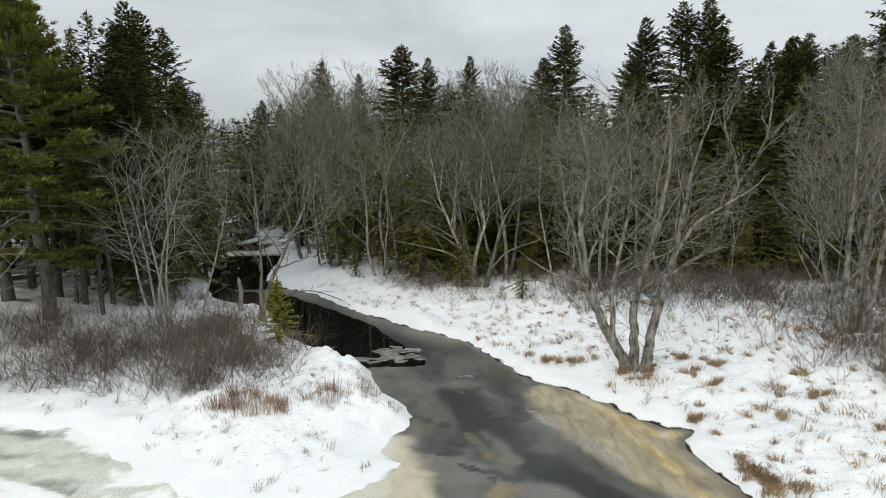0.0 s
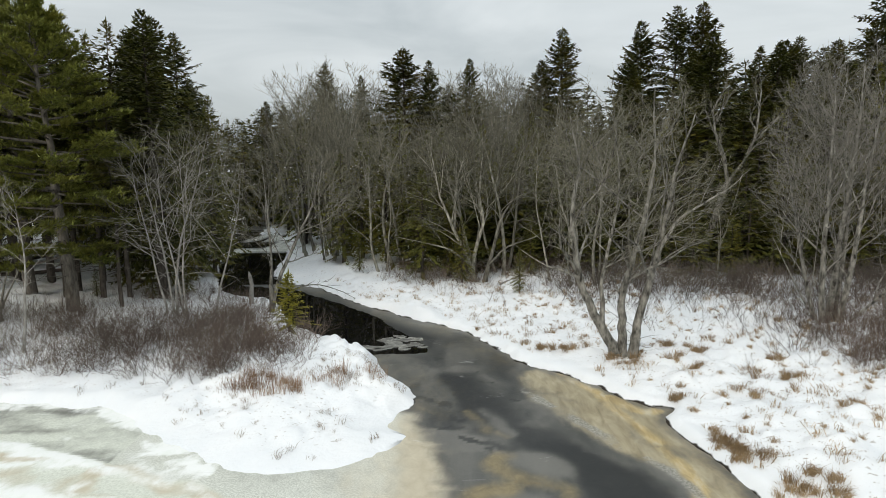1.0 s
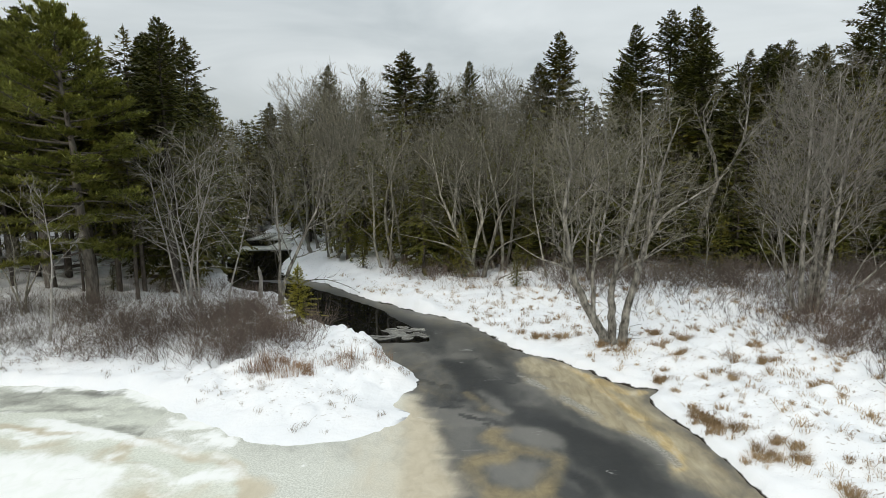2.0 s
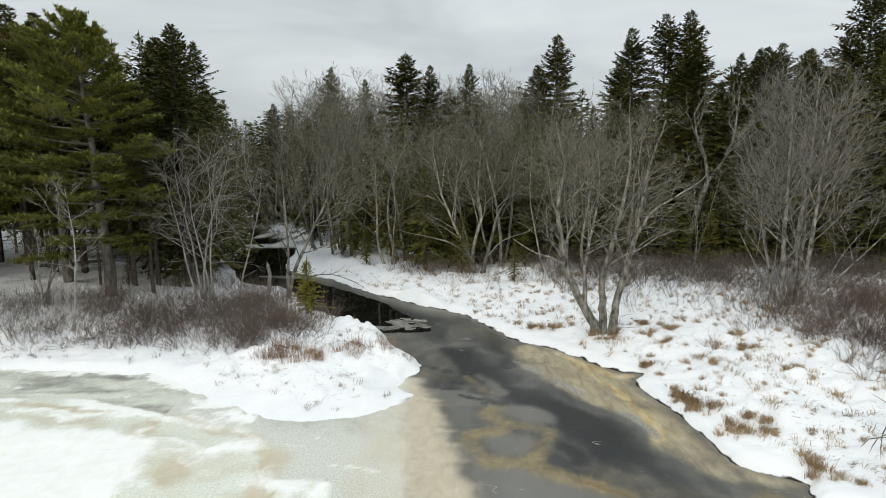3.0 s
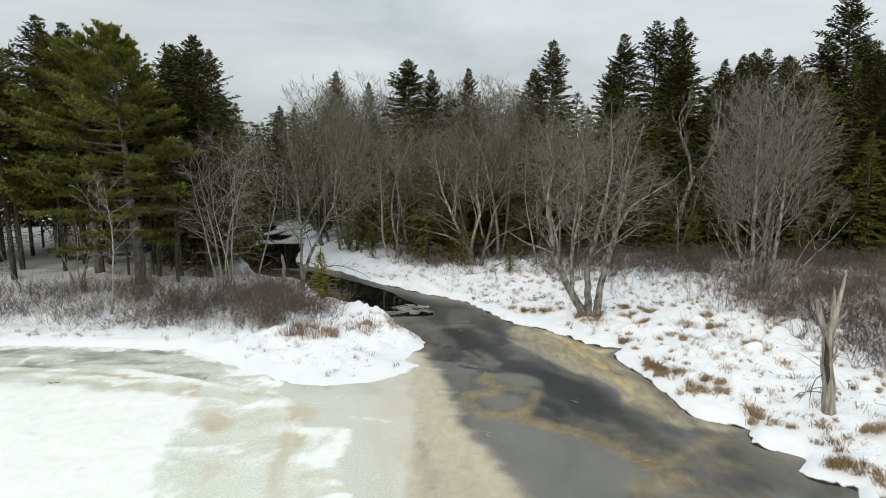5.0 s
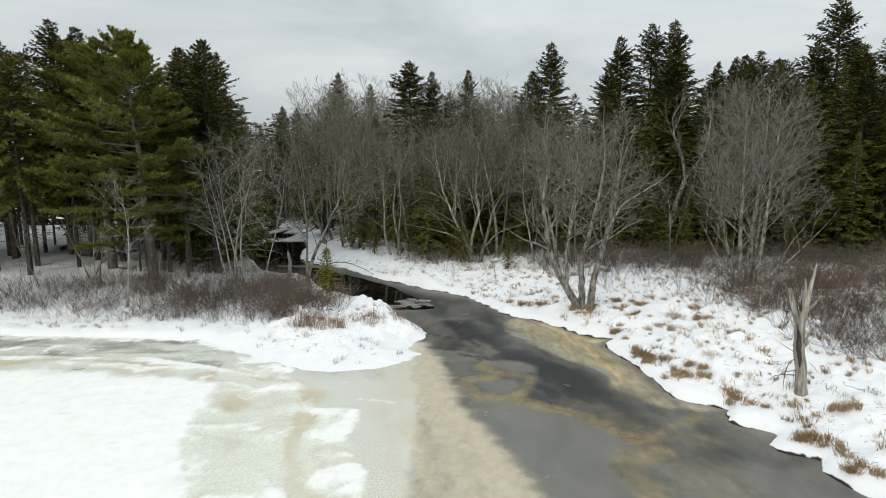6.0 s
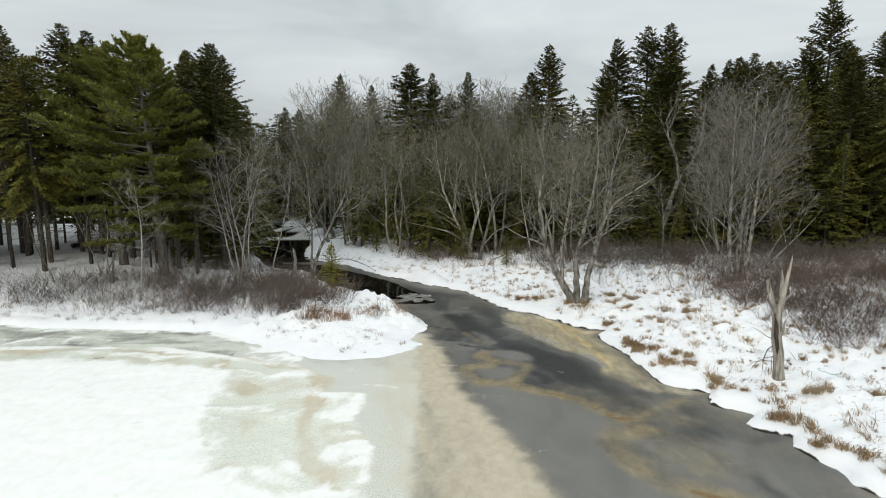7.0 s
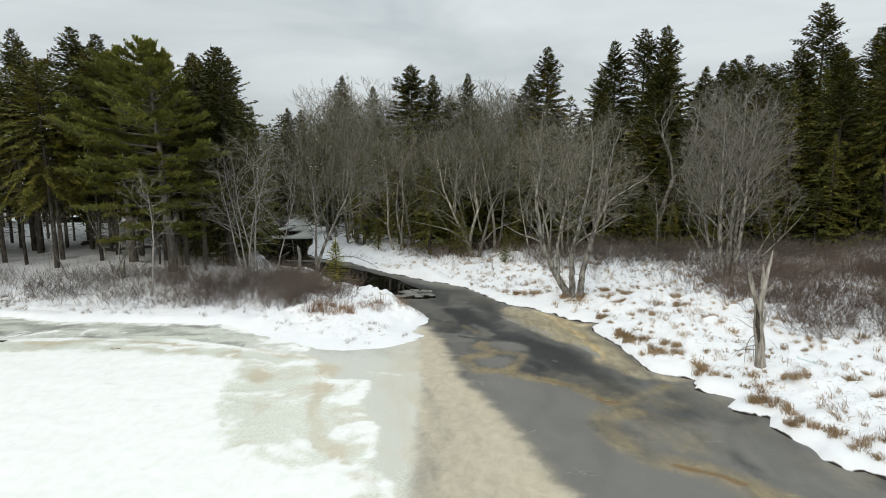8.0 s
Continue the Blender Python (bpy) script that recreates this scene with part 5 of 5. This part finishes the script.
for k, x, y, hgt in ((0, -21.5, 66, 10), (1, -24, 67.5, 11), (2, -19, 65, 9), (0, -27, 69, 11), (1, -30, 69, 10.5), (2, -16.5, 61, 9), (2, -22.5, 72, 12), (0, -18, 70, 12)):
    plant(FILL[k], x, y, 41 * x, hgt, 9.0, 1.15)
scatter(FILL + [FIRS[2]], 9.0, 14, (-28, -14), (38, 56), (7.0, 10.5), lambda x, y: land(x, y) > 1.2, 1.7, 66)
scatter(FILL, 9.0, 16, (-56, -20), (46, 60), (6.0, 9.0), lambda x, y: land(x, y) > 6, 2.0, 58)

# ---- leafless woods ----
for k, x, y, hgt in ((0, 3.2, 30.4, 10.4), (3, 6.4, 26.6, 8.6), (2, 7.4, 26.2, 8.2), (4, 5.4, 27.4, 8.6), (0, -2.8, 33.5, 10.5), (2, -7.4, 35.5, 10), (6, 10.4, 29.5, 9.0)):
    plant(BARE[k], x, y, 53 * k + 17 * x, hgt, 10.0)
scatter(BARE, 10.0, 30, (-13, 10.5), (29, 46), (8.0, 11.0), lambda x, y: land(x, y) > 3.2 and y > 28 + 0.25 * max(0, x), 1.25, 61)
scatter(FAR_BARE, 10.0, 40, (-28, 10.5), (38, 57), (11.5, 14.2), lambda x, y: land(x, y) > 2.0, 1.6, 62)
for k, x, y, hgt in ((0, -21, 51, 12.5), (1, -24, 55, 13), (3, -26.5, 60, 13.5), (2, -23.5, 46.5, 11.5), (3, -15, 56.5, 12.5), (6, -16.3, 62, 13.5), (0, -12.8, 53, 12)):
    plant(BARE[k], x, y, 41 * k + 19 * x, hgt, 10.0)
scatter(BARE, 10.0, 12, (-26, -13), (36, 54), (8.5, 10.5), lambda x, y: land(x, y) > 1.2, 1.2, 65)
scatter(BARE, 10.0, 6, (-36, -25), (20, 27), (8.5, 12), lambda x, y: land(x, y) > 4, 1.4, 67)
scatter(BARE[4:6], 10.0, 3, (12, 34), (25, 33), (4.0, 6.5), lambda x, y: land(x, y) > 8, 1.6, 63)
scatter(BARE[4:6], 10.0, 3, (-30, -13), (19.5, 24), (4.0, 6.0), lambda x, y: land(x, y) > 4.5, 1.8, 64)


# ---- thickets and grass: joined, too many to count ----
def joined(name, protos, places, mat, label, category):
    """One mesh of many small plants. places: x, y, turn, scale, model."""
    vs, fs, k = [], [], 0
    arrays = [(np.array(b.v), [tuple(f) for f in b.f]) for b in protos]
    for x, y, z, turn, size, m in places:
        v, f = arrays[m]
        c, s = math.cos(turn), math.sin(turn)
        vs.append(np.stack([v[:, 0] * c - v[:, 1] * s, v[:, 0] * s + v[:, 1] * c, v[:, 2]], -1) * size + (x, y, z))
        fs.extend([tuple(i + k for i in q) for q in f])
        k += len(v)
    me = bpy.data.meshes.new(name)
    me.from_pydata(np.concatenate(vs).tolist(), [], fs)
    me.materials.append(mat)
    return tagged(new(name, me), label, category, kind="stuff")


def shrub_model(rng, stems, h, spread, twigs):
    """Bare shrub: slim stems from a few feet, with a haze of twigs in the upper half."""
    b = Build()
    for k in range(stems):
        if k % 4 == 0:
            foot = Vector((rng.gauss(0, 0.28), rng.gauss(0, 0.28), -0.05))
        d = Vector((rng.gauss(0, spread), rng.gauss(0, spread), 1))
        p = foot + Vector((rng.gauss(0, 0.04), rng.gauss(0, 0.04), 0))
        pts = wander(rng, p, d, h * rng.choice((0.5, 0.75, 0.9, 1.05, 1.2)), 3, 0.26, 0.03)
        b.tube(pts, [0.0054, 0.0045, 0.0036, 0.0], 3)
        for j in range(twigs):
            q, e = along(pts, rng.uniform(0.4, 0.97))
            o = (e + rand_dir(rng, 0.25) * 0.75).normalized()
            b.tube([q, q + o * rng.uniform(0.14, 0.42) * h * 0.8], [0.0032, 0.0], 3)
    return b


def tuft_model(rng, blades, h, spread, bow):
    """A tuft of dead grass: most blades bent over one way, some upright."""
    b = Build()
    fall = rng.uniform(0, 6.28)
    lean = Vector((math.cos(fall), math.sin(fall), 0)) * (0.25 + abs(bow))
    for k in range(blades):
        d = (Vector((rng.gauss(0, spread), rng.gauss(0, spread), 1)) + lean * rng.uniform(-0.3, 1.0)).normalized()
        p = Vector((rng.gauss(0, 0.075), rng.gauss(0, 0.05), -0.03))
        l = h * rng.uniform(0.45, 1.15)
        m = p + d * (l * 0.5)
        e = m + (d * 0.7 + lean * 1.2 + Vector((rng.gauss(0, 0.4), rng.gauss(0, 0.4), rng.uniform(-0.9, 0.1)))).normalized() * (l * 0.5)
        e.z = max(e.z, 0.02)
        sd = d.cross(rand_dir(rng, 0.1)).normalized() * rng.uniform(0.0035, 0.006)
        i = len(b.v)
        b.v += [tuple(p - sd), tuple(p + sd), tuple(m + sd * 0.8), tuple(m - sd * 0.8), tuple(e)]
        b.f += [(i, i + 1, i + 2, i + 3), (i + 3, i + 2, i + 4)]
    return b


def spots(seed, count, xs, ys, keep, sizes, models):
    r = R(seed)
    x = np.array([r.uniform(*xs) for _ in range(count)])
    y = np.array([r.uniform(*ys) for _ in range(count)])
    z, d = terrain(x, y)
    return [(a, b, c, r.uniform(0, 6.28), r.uniform(*sizes), r.randrange(models)) for a, b, c, q in zip(x, y, z, d) if keep(a, b, q, r)]


THICKET = [shrub_model(R(70 + k), 11, 1.05, 0.46, 8) for k in range(4)]
SPARSE = [shrub_model(R(75 + k), 6, 1.1, 0.42, 7) for k in range(3)]
joined("red_thicket", THICKET, spots(81, 1150, (-15, -4.6), (13.5, 22.5), lambda x, y, d, r: (y < 20.4 or x > -9.5) and d > (2.0 if y < 15.5 else 1.2) + 0.6 * math.sin(1.7 * x) and r.random() < (0.32 + 0.5 * float(smooth(x, -12, -7))) * float(smooth(fbm(x * 0.6, y * 0.6, 87, 2), -1.0, 0.0)) and not (x > -6.3 and y < 15), (0.45, 1.15), 4), SHRUB_RED,
       "dense red-brown leafless shrub thicket on the point", "shrubs")
joined("red_thicket", THICKET, spots(80, 260, (-14, -7), (21.5, 28), lambda x, y, d, r: 0.5 < d < 4.5 and x < -6.5 and r.random() < 0.6, (0.4, 0.95), 4), SHRUB_RED, "brown leafless brush along the stream bank", "shrubs")
joined("grey_thicket", SPARSE, spots(82, 2300, (-34, -6), (14.6, 20.8), lambda x, y, d, r: d > 1.3 and r.random() < 0.95 * float(smooth(d, 0.6, 3.0)) * float(smooth(fbm(x * 0.5, y * 0.5, 89, 2), -1.0, 0.1)), (0.35, 1.2), 3), SHRUB_GREY, "thin grey leafless shrubs along the snowy shore", "shrubs")
joined("red_thicket", THICKET, spots(83, 2000, (11.8, 29), (8.5, 24), lambda x, y, d, r: d > 4.0 and r.random() < float(smooth(d, 3.2, 6.5)) * float(smooth(22 - y, 0, 5) * 0.7 + 0.3) * float(smooth(fbm(x * 0.5, y * 0.5, 88, 2), -1.0, 0.0)), (0.45, 1.3), 4), SHRUB_RED,
       "dense red-brown leafless shrub thicket in the snow", "shrubs")
joined("grey_thicket", SPARSE, spots(84, 1000, (7, 34), (9, 29), lambda x, y, d, r: d > 2.2 and r.random() < float(smooth(d, 1.5, 8)) * (0.3 + 0.7 * float(smooth(y, 16, 21))), (0.5, 1.3), 3), SHRUB_GREY, "thin grey leafless shrubs in the snow", "shrubs")
joined("forest_brush", SPARSE, spots(85, 1700, (-7, 27), (24, 31.5), lambda x, y, d, r: d > 3.0 and r.random() < 0.2 + 0.8 * float(smooth(y - 0.15 * x, 26.5, 29.5)), (0.5, 1.2), 3), SHRUB_RED, "low brown brush along the forest edge", "shrubs")
joined("forest_brush", SPARSE, spots(86, 1250, (5, 26), (20.5, 27.5), lambda x, y, d, r: d > 5 and r.random() < float(smooth(y - 0.1 * abs(x - 12), 20.5, 23.5)) * float(smooth(fbm(x * 0.6, y * 0.6, 90, 2), -0.7, 0.3)), (0.7, 1.45), 3), SHRUB_GREY, "dense grey leafless brush before the dark spruces", "shrubs")
TUFTS = [tuft_model(R(90 + k), 70, 0.30, 0.32, 0.25 * (k - 1)) for k in range(4)]
WISPS = [tuft_model(R(95 + k), 14, 0.34, 0.3, 0.05) for k in range(3)]


def reed_model(rng, stems, h):
    """Thin upright dead stems."""
    b = Build()
    for k in range(stems):
        p = Vector((rng.gauss(0, 0.16), rng.gauss(0, 0.16), -0.03))
        d = Vector((rng.gauss(0, 0.22), rng.gauss(0, 0.22), 1)).normalized()
        l = h * rng.uniform(0.5, 1.15)
        m = p + d * (l * 0.6)
        e = m + (d + Vector((rng.gauss(0, 0.3), rng.gauss(0, 0.3), 0))).normalized() * (l * 0.45)
        b.tube([p, m, e], [0.0045, 0.0038, 0.0], 3)
    return b


SEDGES = [reed_model(R(98 + k), 32, 0.52) for k in range(4)]
joined("rusty_sedge", SEDGES, spots(91, 400, (-6.4, -0.9), (12.7, 15.6), lambda x, y, d, r: d > 0.3 and r.random() < max(1.1 - (((x + 5.0) / 1.15) ** 2 + ((y - 14) / 0.9) ** 2), 0.9 - (((x + 3.5) / 0.7) ** 2 + ((y - 14.4) / 0.6) ** 2), 0.5 - (((x + 1.9) / 0.8) ** 2 + ((y - 14.3) / 0.5) ** 2)), (0.3, 0.95), 4), SEDGE, "rust-brown dry sedge patch on the snowy point", "grass")
joined("dry_grass", TUFTS, spots(92, 430, (1, 26), (1, 26), lambda x, y, d, r: 0.25 < d < 10 and x > 0.9 and r.random() < (0.95 if d < 1.5 and y < 13.5 else 0.45), (0.6, 1.45), 4), GRASS, "tan dry grass tufts poking through snow on the bank", "grass")
joined("dry_grass", TUFTS, spots(99, 1500, (1.5, 24), (3, 25), lambda x, y, d, r: 0.3 < d < 12 and r.random() < 0.75 * float(smooth(fbm(x * 0.7, y * 0.7, 93, 3), -0.35, 0.45)), (0.3, 0.8), 4), GRASS, "small brown grass tufts showing through snow on the bank", "grass")
joined("dry_grass", TUFTS, spots(96, 1500, (4, 12), (1, 15), lambda x, y, d, r: 0.12 < d < 0.75 and r.random() < float(smooth(fbm(x * 0.9, y * 0.9, 97, 2), 0.1, 0.7)), (0.6, 1.3), 4), GRASS, "tan dry grass fringe along the bank edge", "grass")
joined("dry_grass", WISPS, spots(93, 3600, (-22, 0), (10.5, 19), lambda x, y, d, r: d > 0.35 and r.random() < 0.05 + 0.9 * float(smooth(fbm(x * 0.8, y * 0.8, 91, 2), 0.0, 0.6)), (0.45, 1.1), 3), STUBBLE, "thin grey-brown grass stems poking through snow", "grass")
joined("dry_grass", WISPS, spots(94, 4200, (-6, 26), (1, 30), lambda x, y, d, r: d > 0.4 and x > -6 and (x > 1 or y > 20) and r.random() < 0.6, (0.6, 1.3), 3), GRASS, "thin tan grass stems poking through snow", "grass")


# ---- thin ice left in the open water ----
def ice_floe(rng, r, long):
    """A thin, ragged plate of ice with a frosted rim."""
    root = new("ice_floe")
    plate, rim = Build(), Build()
    n = 28
    a1, a2, a3 = rng.uniform(0, 6.28), rng.uniform(0, 6.28), rng.uniform(0, 6.28)
    ring = []
    for k in range(n):
        q = 6.2832 * k / n
        u = r * (0.8 + 0.22 * math.sin(2 * q + a1) + 0.18 * math.sin(3 * q + a2) + 0.13 * math.sin(6 * q + a3) + rng.gauss(0, 0.07))
        ring.append((u * long * math.cos(q), 0.62 * u * math.sin(q)))
    plate.v = [(x, y, 0.006) for x, y in ring] + [(x * 1.04, y * 1.04, -0.03) for x, y in ring]
    plate.f = [tuple(range(n))] + [(k, n + k, n + (k + 1) % n, (k + 1) % n) for k in range(n)]
    edge = [Vector((x * 0.97, y * 0.97, 0.008)) for x, y in ring + ring[:1]]
    rim.tube(edge, [rng.uniform(0.008, 0.026) for _ in edge], 4)
    part("plate", plate, FLOE_ICE, root, rounded=False)
    part("frost_rim", rim, FLOE_RIM, root, "pale frosted rim")
    return root


FLOE_ICE = varied("floe_ice", (0.035, 0.035, 0.032), (0.26, 0.26, 0.235), 0.5, 0.4, 4.5, 0.3)
FLOE_RIM = varied("floe_frost", (0.14, 0.14, 0.13), (0.45, 0.45, 0.42), 0.7, 0.3, 5.0, 0.2)
r = R(101)
for x, y, size, long in ((-1.85, 19.25, 0.62, 1.2), (-2.95, 18.95, 0.42, 2.0), (-1.55, 19.75, 0.4, 1.5), (-2.2, 19.85, 0.3, 1.5), (-1.15, 19.2, 0.32, 1.2), (-2.35, 18.75, 0.3, 1.6), (-1.2, 19.95, 0.2, 1.4), (-1.75, 20.2, 0.2, 1.6), (-3.5, 18.7, 0.22, 1.4), (-0.85, 18.9, 0.16, 1.3), (-1.5, 18.7, 0.2, 1.6)):
    floe = ice_floe(r, size, long)
    floe.matrix_basis = pose(x, y, 0.0, 0, 0, r.uniform(-20, 20))
    tagged(floe, "ragged thin grey ice floe in the black open water", "ice floe", "floes by the point")


# ---- tussocks, saplings and litter that stand out ----
r = R(111)
for x, y in ((5.25, 16.35), (6.2, 16.45), (5.75, 16.2), (6.9, 16.0), (7.6, 15.4), (6.3, 10.5), (6.9, 9.1), (7.4, 8.9), (7.5, 7.3), (8.0, 5.0), (8.2, 4.8), (8.4, 3.5), (8.7, 3.1), (9.0, 2.5), (9.7, 6.3), (11.0, 5.9), (10.9, 4.5),
             (5.9, 13.6), (6.2, 11.0), (6.5, 10.6), (10.0, 12.4), (8.1, 13.5), (9.9, 14.3), (3.4, 17.8), (4.2, 17.6), (7.4, 17.2), (8.4, 16.8), (10.1, 15.7), (7.2, 9.4), (8.4, 4.8)):
    if land(x, y) < 0.3:
        x += 0.5
    tuss = Build()
    for k in range(r.randint(2, 4)):
        clump = tuft_model(r, 80, r.uniform(0.26, 0.42), 0.3, r.uniform(-0.3, 0.3))
        dx, dy, n = r.gauss(0, 0.22), r.gauss(0, 0.1), len(tuss.v)
        tuss.v += [(a + dx, b + dy, c) for a, b, c in clump.v]
        tuss.f += [tuple(i + n for i in f) for f in clump.f]
    ob = new("grass_tussock", tuss.data("grass_tussock", GRASS, False))
    tagged(stand(ob, x, y, r.uniform(-30, 30)), "tan dead grass tussock bent over the snow", "grass tussock", "tussocks on the bank")

for x, y, hgt in ((-27.2, 21.5, 1.7), (-24.6, 21.0, 1.4), (-26.5, 23.5, 1.5), (-15.7, 24.2, 1.3), (-13.4, 24.6, 1.8)):
    plant(FIRS[1], x, y, 90 * hgt, hgt, 9.0, 1.5)


def fallen_branch(seed, line, rad):
    """A dead branch along an arched line, with side shoots near its end."""
    root = new("fallen_branch")
    wood, twigs, rng = Build(), Build(), R(seed)
    pts = [Vector(p) + Vector((rng.gauss(0, 0.03), rng.gauss(0, 0.03), 0)) for p in curve_through(line, 3)]
    n = len(pts) - 1
    wood.tube(pts, [rad * (1 - 0.85 * i / n) for i in range(n + 1)], 5)
    for u in (0.3, 0.45, 0.55, 0.65, 0.75, 0.85, 0.95):
        q, e = along(pts, u)
        wood.tube(wander(rng, q, turned(rng, e, rng.uniform(0.3, 0.8), rng.uniform(0, 6.28)), rng.uniform(0.4, 0.9), 4, 0.15, -0.02), [rad * 0.35, rad * 0.28, rad * 0.2, rad * 0.14, 0.0], 4)
        for k in range(3):
            o = turned(rng, e, rng.uniform(0.3, 0.9), rng.uniform(0, 6.28))
            twigs.tube([q, q + o * rng.uniform(0.2, 0.5)], [0.006, 0.0], 3)
    part("branch", wood, BARK_GREY, root)
    tagged(part("twig_spray", twigs, TWIG_GREY, root), kind="stuff")
    return root


tagged(stand(fallen_branch(121, [(-0.2, -0.2, -0.1), (0.35, 0.45, 0.85), (1.2, 1.05, 1.05), (2.15, 1.65, 0.7), (3.1, 2.25, 0.02)], 0.045), -7.35, 23.95), "arched grey dead branch reaching over the stream to the snow", "branch")
tagged(stand(fallen_branch(123, [(-0.2, 0, 0.0), (0.6, 0.2, 0.35), (1.5, 0.3, 0.45), (2.4, 0.3, 0.08)], 0.035), -7.6, 29.6), "grey fallen branch lying on the snowy bank", "branch")
tagged(stand(fallen_branch(122, [(-0.2, 0, 0.0), (0.6, 0.1, 0.3), (1.5, -0.1, 0.4), (2.6, -0.2, 0.05)], 0.04), 3.0, 27.2, 15), "grey fallen branch lying on the snowy bank", "branch")


def fallen_log(seed, length, rad):
    wood, rng = Build(), R(seed)
    wood.tube(wander(rng, Vector((-length / 2, 0, rad)), Vector((1, 0, 0)), length, 5, 0.03, 0), [rad, rad * 0.98, rad * 0.95, rad * 0.9, rad * 0.85, rad * 0.7], 9)
    cap = Build()
    cap.tube(wander(R(seed), Vector((-length / 2, 0, rad * 1.55)), Vector((1, 0, 0)), length, 5, 0.03, 0), [rad * 0.3] + [rad * 0.75] * 4 + [rad * 0.3], 7)
    root = new("fallen_log")
    part("log", wood, BARK_DARK, root)
    part("snow_cap", cap, SNOW_CAP, root, "white snow along the log")
    return root


for seed, x, y, turn, length in ((131, -20.5, 27.5, 25, 3.2), (132, -15.2, 27.8, -30, 2.6), (133, -24.0, 31, 60, 3.5)):
    tagged(stand(fallen_log(seed, length, 0.14), x, y, turn), "snow-capped fallen log on the forest floor", "log")

TEAL = varied("teal_cord", (0.10, 0.36, 0.30), (0.25, 0.55, 0.47), 0.6, 0.3, 8.0, 0.1)
net, r = Build(), R(141)
for k in range(3):
    net.tube(wander(r, Vector((r.gauss(0, 0.1), r.gauss(0, 0.06), 0.05)), Vector((r.choice((-1, 1)), r.gauss(0, 0.4), 0.25)), r.uniform(0.25, 0.6), 6, 0.4, -0.05), [0.009] * 6 + [0.006], 4)
net_ob = new("cord_scrap", net.data("cord_scrap", TEAL))
tagged(stand(net_ob, 10.6, 7.0, 10), "scrap of faded teal cord caught in the grass", "cord")
